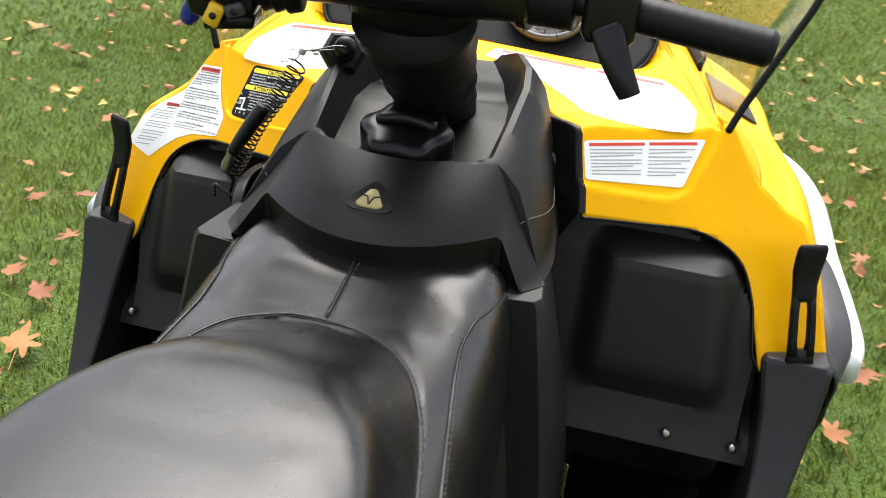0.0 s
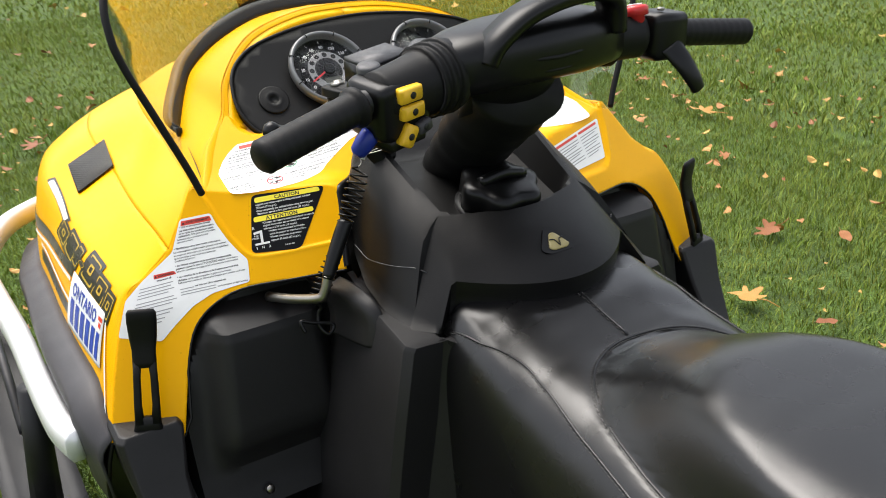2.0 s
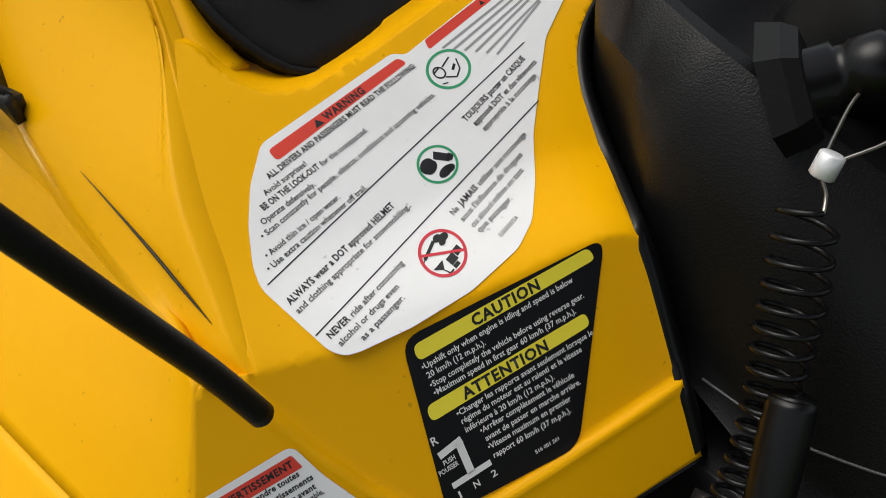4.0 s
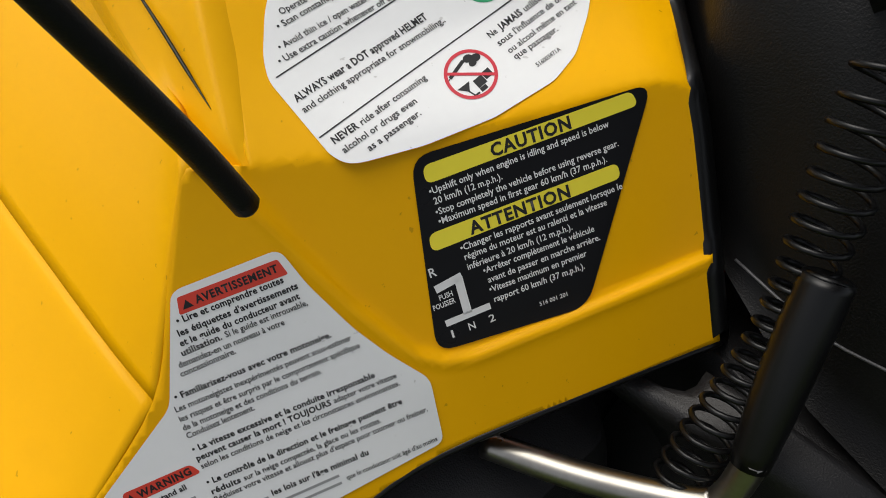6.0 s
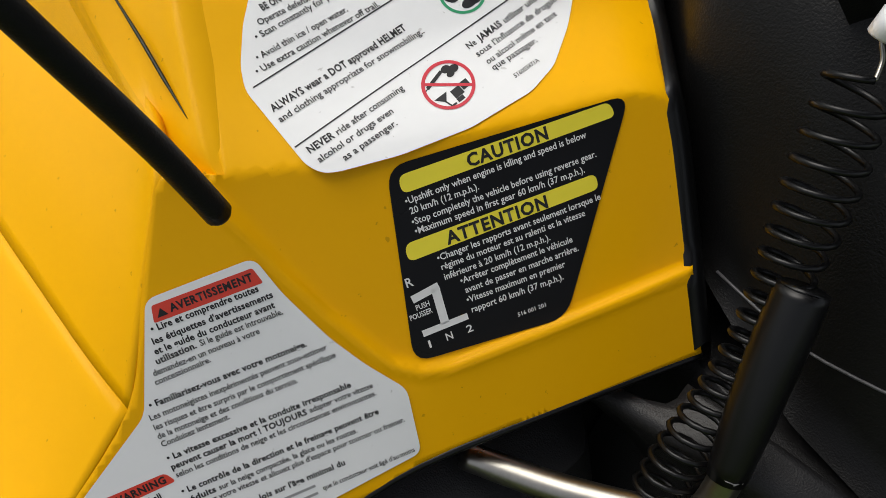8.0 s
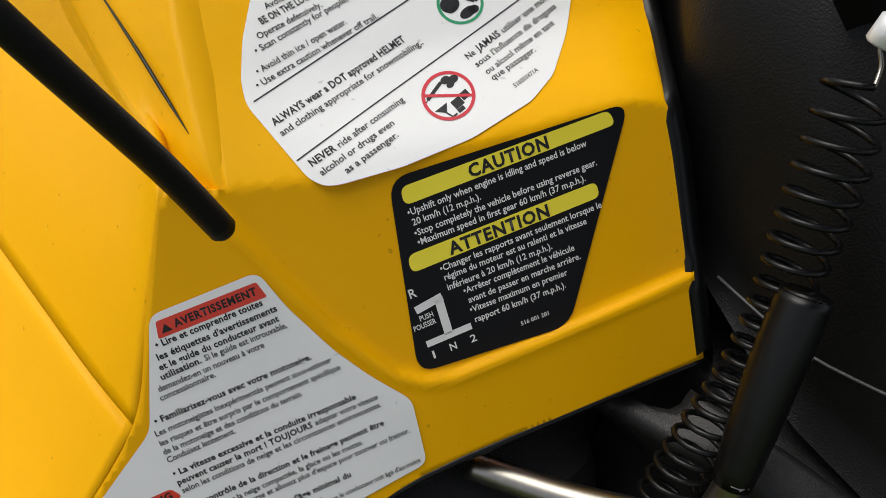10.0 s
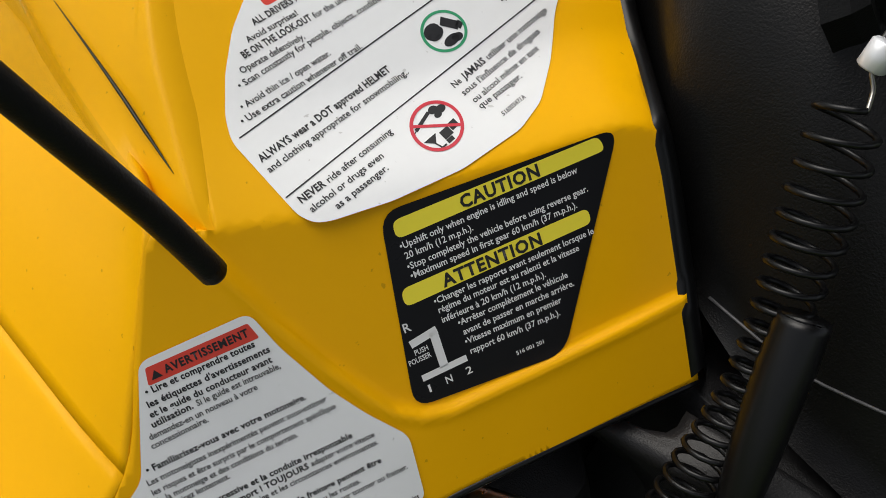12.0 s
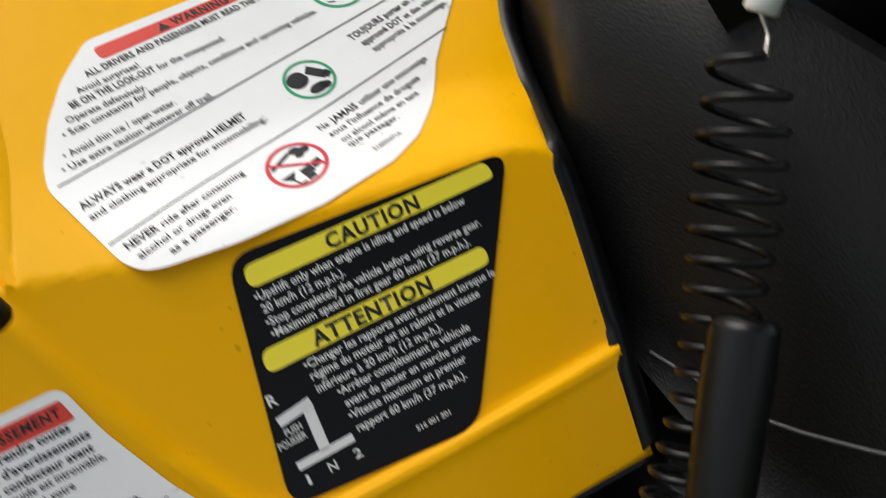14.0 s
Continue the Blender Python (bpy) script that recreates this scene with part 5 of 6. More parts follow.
def add_inner_flange(fix, side):
    """The black flange that lines the dash's inner edge."""
    rows = []
    for p in FLANGE_LINE:
        rows.append([p + Vector(d) for d in ((-0.0034, 0.001, -0.0008), (-0.0018, 0.0, 0.0013), (0.0022, -0.0005, 0.0016), (0.0048, -0.001, -0.0004), (0.0062, -0.001, -0.004), (0.012, 0.0, -0.016), (0.020, 0.0, -0.034))])
    return part("console_flange", fix(loft(rows)), BLACK_SMOOTH, sled, "black plastic flange between dash and console")


both(add_inner_flange)


def add_fairing(fix, side):
    """The side cover below the console, between knee panel and saddle."""
    rows = []
    for z, hx, c1, c2 in ((0.688, -0.170, -0.176, -0.140), (0.684, -0.173, -0.179, -0.137), (0.60, -0.196, -0.196, -0.150), (0.50, -0.222, -0.214, -0.170), (0.40, -0.235, -0.226, -0.185), (0.26, -0.24, -0.235, -0.2)):
        k = (0.688 - z) / 0.43
        rows.append([(hx + 0.020, 0.200 + 0.04 * k, z), (hx, 0.085 + 0.075 * k, z), (c1 - 0.002, 0.014 - 0.03 * k, z), (c1 + 0.004, 0.006 - 0.03 * k, z), (c2 - 0.002, 0.008 - 0.03 * k, z), (c2 + 0.004, 0.004 - 0.03 * k, z), (c2 + 0.03, -0.03, z - 0.01)])
    rows.insert(0, [(x + 0.035, y, z + 0.001) for x, y, z in rows[0]])
    fix = fix if side < 0 else close_mirror
    ob = part("side_fairing", fix(loft(rows)), BLACK, sled, "black plastic side fairing under the console")
    return rounded(thick(ob, 0.003), 0.003, 2, 25)


both(add_fairing)


def add_arch(fix, side):
    """The rounded shoulder where knee panel and console meet."""
    line = [(-0.172, 0.172, 0.700), (-0.172, 0.130, 0.706), (-0.168, 0.098, 0.700), (-0.166, 0.084, 0.684), (-0.170, 0.080, 0.66)]
    out_ = [(x - 0.014, y + 0.008, z - 0.006) for x, y, z in line]
    far = [(x - 0.022, y + 0.085, z - 0.020) for x, y, z in line]
    return thick(part("knee_shoulder", (fix if side < 0 else close_mirror)(fine_loft([line, out_, far], 5, 4)), BLACK, sled, "rounded black shoulder of the knee panel"), 0.003)


add_arch(lambda bm: bm, -1)


def add_post(fix, side):
    """The outer side post that runs down to the running board."""
    rows = []
    for z, x0, x1, y0, y1 in ((0.576, -0.438, -0.374, 0.186, 0.250), (0.570, -0.443, -0.370, 0.182, 0.256), (0.52, -0.438, -0.378, 0.162, 0.25), (0.46, -0.424, -0.380, 0.118, 0.24), (0.40, -0.402, -0.374, 0.055, 0.24), (0.35, -0.382, -0.364, -0.01, 0.24), (0.31, -0.372, -0.356, -0.04, 0.24), (0.28, -0.37, -0.356, -0.04, 0.24)):
        rows.append([(x0, y1, z), (x0, y0 + 0.008, z), (x0 + 0.006, y0, z), (x1 - 0.004, y0, z), (x1, y0 + 0.004, z), (x1, y1, z)])
    ob = part("side_post", fix(loft(rows, closed=True, caps=True)), BLACK, sled, "black plastic side post beside the footwell")
    return rounded(ob, 0.004, 2, 35)


both(add_post)


def add_board(fix, side):
    bm = box((0.17, 1.5, 0.012), pose(-0.285, -0.46, 0.300))
    board = part("running_board", fix(bm), DARK_METAL, sled, "dark running board with bright traction plates")
    part("outer_rail", fix(tube([(-0.371, 0.05, 0.305), (-0.370, -0.1, 0.302), (-0.368, -0.6, 0.300), (-0.364, -1.2, 0.300)], 0.012, 10, 3)), BLACK, board)
    for k in range(5):
        y = 0.100 - 0.19 * k
        plate = part("traction_plate", fix(box((0.105, 0.115, 0.003), pose(-0.300, y, 0.3085))), WORN_PLATE, board, "bright perforated traction plate")
        bm = bmesh.new()
        for i in range(2):
            for j in range(2):
                lathe([(0.020, 0.0), (0.020, 0.004), (0.016, 0.0055), (0.0145, 0.001)], pose(-0.325 + 0.052 * i, y - 0.028 + 0.056 * j, 0.3098), 18, bm)
        part("grip_hole", fix(bm), BLACK_SMOOTH, plate)
    return board


both(add_board)


def add_latch(fix, side):
    """A pull-down rubber latch with a long slot."""
    top, low_ = Vector((-0.384, 0.228, 0.699)), Vector((-0.405, 0.196, 0.576))
    down = (low_ - top)
    n = Vector((-0.25, -0.93, 0.25)).normalized()
    across = down.cross(n).normalized()
    bm = bmesh.new()

    def pad(stations, x=0.0):
        """A soft moulded length: (how far down, half width, thickness, standing off, sideways)."""
        rows = []
        for a, w, th, h, side_ in stations:
            c = top + down * a + across * side_
            rows.append([c + across * (w * math.copysign(abs(math.cos(q)) ** 0.6, math.cos(q))) + n * (h + 0.5 * th * math.copysign(abs(math.sin(q)) ** 0.6, math.sin(q))) for q in (2 * math.pi * k / 14 for k in range(14))])
        loft(rows, closed=True, caps=True, bm=bm)

    pad(((-0.05, 0.013, 0.004, 0.024, 0), (-0.02, 0.0152, 0.008, 0.023, 0), (0.06, 0.0155, 0.009, 0.019, 0), (0.20, 0.0145, 0.009, 0.011, 0), (0.32, 0.0125, 0.010, 0.008, 0), (0.42, 0.0125, 0.010, 0.008, 0), (0.47, 0.0125, 0.008, 0.008, 0)))
    for q in (-1, 1):
        pad(((0.40, 0.0045, 0.008, 0.008, 0.0075 * q), (0.55, 0.0040, 0.009, 0.008, 0.0088 * q), (0.80, 0.0042, 0.009, 0.008, 0.0094 * q), (0.96, 0.0052, 0.009, 0.007, 0.0085 * q)))
    pad(((0.90, 0.0135, 0.008, 0.007, 0), (0.98, 0.0145, 0.010, 0.006, 0), (1.05, 0.0165, 0.009, 0.003, 0), (1.09, 0.0165, 0.004, 0.001, 0)))
    return part("latch", fix(bm), RUBBER, sled, "black rubber hold-down latch with a slot")


both(add_latch)


def add_side(fix, side):
    """The dark belly side below the hood, and the black nose panel."""
    rows = []
    for dx, z_at in ((0.0, 0.0), (-0.010, -0.035), (-0.012, -0.09), (0.03, -0.2), (0.09, -0.3)):
        rows.append([(row[-1][0] + dx * (1 if row[-1][0] < -0.3 else 0.5), row[-1][1] + (max(0.0, -z_at - 0.05) * 0.22 if row is FENDER[0] else 0), row[-1][2] + z_at * (1.0 if z_at > -0.15 else 0.9)) for row in FENDER])
    return thick(part("belly_pan", fix(fine_loft(rows, 5, 4)), CHARCOAL, sled, "charcoal plastic belly pan"), 0.004)


both(add_side)


def add_bumper(fix, side):
    line = smooth_line([(-0.472, 0.258, 0.540), (-0.483, 0.310, 0.541), (-0.487, 0.420, 0.540), (-0.489, 0.560, 0.538), (-0.496, 0.690, 0.536), (-0.499, 0.800, 0.533), (-0.487, 0.920, 0.530), (-0.455, 1.030, 0.525), (-0.400, 1.130, 0.515), (-0.280, 1.270, 0.495), (-0.120, 1.380, 0.475), (XB, 1.420, 0.47)], 6)
    rows = []
    for i, p in enumerate(line):
        t = (line[min(i + 1, len(line) - 1)] - line[max(i - 1, 0)]).normalized()
        o = Vector((-t.y, t.x, 0)).normalized()
        rows.append([p + o * a + Vector((0, 0, b)) for a, b in ((-0.013, -0.014), (-0.002, -0.022), (0.010, -0.020), (0.015, -0.010), (0.014, 0.010), (0.008, 0.018), (-0.006, 0.021), (-0.014, 0.012))])
    bumper = part("side_bumper", fix(loft(rows, closed=True, caps=True)), ALUMINIUM, sled, "pale aluminium wrap-round bumper")
    part("bumper_bolt", fix(lathe([(0.011, -0.012), (0.011, 0.010), (0.008, 0.013)], pose(-0.456, 0.323, 0.549, 0, -70, 0), 14)), ALUMINIUM, bumper)
    part("bumper_stay", fix(tube([(-0.430, 0.32, 0.50), (-0.470, 0.32, 0.535)], 0.012, 8, 1)), DARK_METAL, bumper)
    return bumper


both(add_bumper)

# Chassis, track and skis underneath.
part("tunnel", box((0.28, 2.2, 0.36), pose(XB, 0.05, 0.33)), DARK_METAL, sled, "dark metal tunnel")
track = part("track", bmesh.new(), RUBBER, sled, "black rubber drive track")
tb = bmesh.new()
path_ = [(-1.2, 0.02), (0.10, 0.02), (0.32, 0.16), (0.30, 0.28), (-1.25, 0.26), (-1.38, 0.14)]
loft([[(XB + s * 0.19, y, z) for y, z in path_] for s in (-1, 1)], closed=True, caps=True, bm=tb)
for k in range(22):
    box((0.37, 0.018, 0.03), pose(XB, -1.18 + 0.058 * k, 0.012), tb)
tb.to_mesh(track.data)
tb.free()


def add_ski(fix, side):
    rows = []
    for y, z, w in ((0.30, 0.03, 0.05), (0.5, 0.015, 0.065), (0.9, 0.012, 0.07), (1.25, 0.02, 0.065), (1.42, 0.08, 0.05), (1.5, 0.16, 0.035)):
        rows.append([(-0.50 + s * w, y, z + dz) for s, dz in ((-1, 0.03), (-1, 0.0), (1, 0.0), (1, 0.03), (0.6, 0.012), (-0.6, 0.012))])
    ski = part("ski", fix(loft(rows, closed=True, caps=True)), BLACK, sled, "black plastic steering ski")
    part("ski_handle", fix(tube([(-0.50, 1.10, 0.05), (-0.50, 1.22, 0.13), (-0.50, 1.36, 0.16), (-0.50, 1.46, 0.14)], 0.010, 8, 5)), DARK_METAL, ski)
    part("leg", fix(tube([(-0.50, 0.85, 0.03), (-0.48, 0.84, 0.30)], [0.03, 0.022], 10, 1)), DARK_METAL, ski)
    part("arm", fix(tube([(-0.48, 0.84, 0.24), (-0.20, 0.72, 0.30)], 0.016, 8, 1)), DARK_METAL, ski)
    part("arm", fix(tube([(-0.48, 0.85, 0.30), (-0.20, 0.92, 0.34)], 0.016, 8, 1)), DARK_METAL, ski)
    spring = [(-0.40 + 0.10 * t + 0.035 * math.cos(40 * t), 0.84 + 0.035 * math.sin(40 * t), 0.28 + 0.22 * t) for t in (k / 90 for k in range(91))]
    part("spring", fix(tube(spring, 0.006, 6, 1)), DARK_METAL, ski)
    return ski


both(add_ski)

# Vent of the hood with its mesh.
VENT = [Vector(p) for p in ((-0.3507, 0.768, 0.7045), (-0.2887, 0.784, 0.7295), (-0.303, 0.674, 0.7195), (-0.362, 0.6435, 0.6995))]


def add_vent(fix, side):
    lay = lambda s, t, h: VENT[3].lerp(VENT[2], s).lerp(VENT[0].lerp(VENT[1], s), t) + Vector((-0.15, 0, 1)).normalized() * h
    vent = part("vent", fix(loft([[lay(s, t, 0.0032) for s in (0, 0.25, 0.5, 0.75, 1)] for t in (0, 0.25, 0.5, 0.75, 1)])), BLACK_SMOOTH, sled, "black mesh air vent in the hood")
    bm = bmesh.new()
    n = 14
    for k in range(-n + 1, n):
        a, b = k / n, 0.0
        pts = [(max(0, a), max(0, -a)), (min(1, a + 1), min(1, 1 - a))]
        tube([lay(*p, 0.0040) for p in pts], 0.0008, 5, 1, bm)
        tube([lay(1 - p[0], p[1], 0.0040) for p in pts], 0.0008, 5, 1, bm)
    part("vent_mesh", fix(bm), MESH_GREY, vent)
    part("vent_frame", fix(tube([lay(0, 0, 0.003), lay(1, 0, 0.003), lay(1, 1, 0.003), lay(0, 1, 0.003), lay(0, 0, 0.003)], 0.0014, 6, 1)), BLACK_SMOOTH, vent)
    return vent


both(add_vent)


# Decals on the hood's side: places run forward along the side (s) and down it (t).
SIDE_GRID = [smooth_line(r[2:], 5) for r in FENDER]
SIDE_GRID = list(zip(*[smooth_line(c, 6) for c in zip(*SIDE_GRID)]))


def side_place(s, t, h=0.0):
    row, col = min(35.999, max(0, s * 36)), min(19.999, max(0, 10 + t * 10))
    i, j = int(row), int(col)
    p = SIDE_GRID[i][j].lerp(SIDE_GRID[i][j + 1], col - j).lerp(SIDE_GRID[i + 1][j].lerp(SIDE_GRID[i + 1][j + 1], col - j), row - i)
    return p + Vector((-0.97, -0.05, 0.25)) * (0.0012 + h / 1000)


decal = part("side_decal", bmesh.new(), DECAL_BLACK, sled, "black gold-outlined emblem shapes and stripes on the yellow side")
EMBLEM = [(0.0, 0.0, 0.19), (0.0, -0.05, 0.20), (0.0, -0.06, 0.185), (0.02, 0.06, 0.11), (0.0, -0.13, 0.19), (0.0, -0.02, 0.24), (0.0, 0.04, 0.275)]  # lean, upper and lower end of each shape
db, gold = bmesh.new(), []
s0 = 0.442
for k, (lean, t0, t1) in enumerate(EMBLEM):
    wide = 0.022 if k in (2, 3) else 0.050
    quad = [(s0, t0), (s0 - wide, t0 + 0.015), (s0 - wide + 0.012, t1 + 0.02), (s0 + 0.012, t1)]
    mid = (sum(q[0] for q in quad) / 4, sum(q[1] for q in quad) / 4)
    grow = lambda f, c=mid, q=quad: round_corners([(c[0] + (u - c[0]) * f, c[1] + (v - c[1]) * f) for u, v in q], 0.012, 4)
    sheet(grow(1.22), 0.02, side_place, db)
    gold.append((grow(0.92), grow(0.80)))
    if k in (0, 4, 5, 6):
        gold.append((grow(0.36), grow(0.20)))
    s0 -= wide + 0.002
for o in ([(0.80, 0.44), (0.80, 0.56), (0.332, 0.30), (0.336, 0.215)], [(0.56, 0.55), (0.56, 0.64), (0.325, 0.62), (0.325, 0.54)], [(0.592, -0.07), (0.575, -0.20), (0.420, -0.07), (0.440, 0.05)]):
    sheet(o, 0.03, side_place, db)
db.to_mesh(decal.data)
db.free()
for outer, inner in gold:
    part("gold_outline", loft([[side_place(q[0], q[1], 0.45) for q in r] for r in (outer, inner)], closed=True), GOLD_INK, decal, "gold outline")
for o in ([(0.583, -0.065), (0.571, -0.165), (0.432, -0.055), (0.441, 0.02)], [(0.78, 0.575), (0.78, 0.60), (0.338, 0.345), (0.338, 0.312)], [(0.56, 0.50), (0.56, 0.525), (0.33, 0.515), (0.33, 0.49)], [(0.150, 0.30), (0.158, 0.30), (0.085, 0.97), (0.070, 0.97)]):
    part("pale_stripe", flat([o], side_place, 0.45, 0.04), WHITE_LABEL, decal, "pale silver stripe")
plate = thick(part("registration_sticker", flat([round_corners([(0.326, 0.215), (0.166, 0.240), (0.152, 0.655), (0.334, 0.675)], 0.012, 4)], side_place, 0.8, 0.03), WHITE_LABEL, sled, "white registration sticker with blue characters"), 0.0004)
for k in range(6):
    a = 0.316 - 0.0255 * k
    part("sticker_print", flat([[(a, 0.43), (a - 0.017, 0.43), (a - 0.016, 0.63), (a + 0.001, 0.63)]], side_place, 1.3, 0.03), DECAL_BLUE, plate, "blue registration bar")
lettering("sticker_heading", [("ONTARIO", 0, 0, 62, 0, 9, True)], lambda u, v, h=0.0: side_place(0.314 - u * 0.0018, 0.395 - v * 0.0125, h), DECAL_BLUE, plate, 1.3)
part("sticker_tag", flat([[(0.192, 0.30), (0.170, 0.30), (0.169, 0.335), (0.191, 0.335)], [(0.186, 0.35), (0.174, 0.35), (0.173, 0.39), (0.185, 0.39)]], side_place, 1.3, 0.03), RED_INK, plate)


def add_lip(fix, side):
    """The ledge that runs along under the yellow side, sky light painted in as grey."""
    rows = [[], [], [], [], []]
    for k in range(25):
        s_ = 0.80 * k / 24
        t_ = float(np.interp(s_, [0, 0.05, 0.10, 0.17, 0.33, 0.55, 0.80], [1.0, 0.93, 0.85, 0.755, 0.715, 0.74, 0.78]))
        p = side_place(s_, t_, 0.6)
        w = 0.010 + 0.022 * ease(0.0, 0.15, s_)
        for row, d in zip(rows, ((0.004, 0, 0.004), (-0.35 * w, 0, -0.002), (-w, 0, -0.010), (-w - 0.004, 0, -0.022), (-w + 0.004, 0, -0.10))):
            row.append(p + Vector(d))
    return thick(part("side_ledge", fix(loft(rows)), GREY_AND_SKYLIT, sled, "plastic ledge under the yellow side, sky light painted in as grey"), 0.003)


both(add_lip)

# ---- gear lever and tether cord ----
lever = part("gear_lever", tube([(-0.1715, 0.1512, 0.777), (-0.172, 0.151, 0.776), (-0.188, 0.145, 0.750), (-0.204, 0.138, 0.722)], [0.0050, 0.0080, 0.0086, 0.0080, 0.0064], 16, 4), BLACK_SMOOTH, sled, "bent steel gear lever with a black grip")
part("rod", tube([(-0.203, 0.138, 0.726), (-0.209, 0.138, 0.707), (-0.215, 0.144, 0.699), (-0.232, 0.178, 0.689), (-0.246, 0.214, 0.681)], 0.0056, 12, 6), STEEL, lever, "bent worn steel rod")

cord = thing("tether_cord", "coiled black safety tether cord hanging from the console switch", "tether cord", (-0.20, 0.15, 0.68))
A, B = Vector((-0.138, 0.172, 0.827)), Vector((-0.212, 0.154, 0.692))
ax = (B - A).normalized()
e1 = ax.orthogonal().normalized()
e2 = ax.cross(e1)
coil = []
TURNS = 22
for k in range(TURNS * 16 + 1):
    t = k / (TURNS * 16)
    a = 2 * math.pi * TURNS * t
    r = 0.0092 - 0.001 * t + 0.0015 * math.sin(t * 9)
    s = t ** 0.92
    coil.append(A.lerp(B, s) + e1 * r * math.cos(a) + e2 * r * math.sin(a) + Vector((0, -0.006, 0)) * math.sin(math.pi * s))
part("coil", tube(coil, 0.0011, 7, 1), BLACK_SMOOTH, cord, "black plastic-coated coil")
part("wire", tube([coil[0], (-0.139, 0.168, 0.834), (-0.1345, 0.171, 0.841), (-0.116, 0.158, 0.848), (-0.094, 0.162, 0.855), (-0.085, 0.170, 0.853), (-0.100, 0.176, 0.847), (-0.120, 0.175, 0.843), (-0.1345, 0.173, 0.8415)], 0.0007, 6, 6), STEEL, cord, "thin steel wire loop")
part("crimp", lathe([(0.0034, -0.0042), (0.0042, -0.0036), (0.0042, 0.0036), (0.0034, 0.0042)], Matrix.Translation((-0.1345, 0.1715, 0.8415)) @ Vector((0.4, -0.1, 0.9)).to_track_quat("Z", "Y").to_matrix().to_4x4(), 14), ALUMINIUM, cord, "bright metal crimp sleeve")
part("hook", tube([coil[-1], (-0.209, 0.150, 0.684), (-0.212, 0.152, 0.676), (-0.214, 0.148, 0.662), (-0.206, 0.142, 0.652), (-0.198, 0.146, 0.660), (-0.222, 0.150, 0.668), (-0.234, 0.152, 0.672), (-0.232, 0.146, 0.660)], 0.0022, 8, 6), BLACK_SMOOTH, cord, "black snap hook")

# ---- lawn ----
def ground_material():
    m = bpy.data.materials.new("lawn_soil_and_thatch")
    m.use_nodes = True
    n, l = m.node_tree.nodes, m.node_tree.links
    b = n["Principled BSDF"]
    b.inputs["Roughness"].default_value = 0.95
    co = n.new("ShaderNodeTexCoord")
    cols = []
    for scale, detail in ((0.6, 4.0), (9.0, 6.0), (130.0, 4.0)):
        t = n.new("ShaderNodeTexNoise")
        t.inputs["Scale"].default_value, t.inputs["Detail"].default_value = scale, detail
        l.new(co.outputs["Object"], t.inputs["Vector"])
        cols.append(t.outputs["Fac"])
    mix = n.new("ShaderNodeMix")
    mix.data_type = "RGBA"
    mix.inputs["A"].default_value, mix.inputs["B"].default_value = (0.052, 0.108, 0.013, 1), (0.100, 0.146, 0.022, 1)
    l.new(cols[0], mix.inputs["Factor"])
    mix2 = n.new("ShaderNodeMix")
    mix2.data_type, mix2.blend_type = "RGBA", "OVERLAY"
    mix2.inputs["Factor"].default_value = 0.8
    l.new(mix.outputs["Result"], mix2.inputs["A"])
    l.new(cols[1], mix2.inputs["B"])
    mix3 = n.new("ShaderNodeMix")
    mix3.data_type, mix3.blend_type = "RGBA", "OVERLAY"
    mix3.inputs["Factor"].default_value = 0.9
    l.new(mix2.outputs["Result"], mix3.inputs["A"])
    l.new(cols[2], mix3.inputs["B"])
    l.new(mix3.outputs["Result"], b.inputs["Base Color"])
    bump = n.new("ShaderNodeBump")
    bump.inputs["Strength"].default_value, bump.inputs["Distance"].default_value = 0.8, 0.03
    l.new(cols[2], bump.inputs["Height"])
    l.new(bump.outputs[0], b.inputs["Normal"])
    return m


gb = bmesh.new()
bmesh.ops.create_grid(gb, x_segments=2, y_segments=2, size=400)
tagged(part("ground", gb, ground_material(), None), "green lawn with thatch between the blades", "lawn", kind="structure")

rng = np.random.default_rng(4)


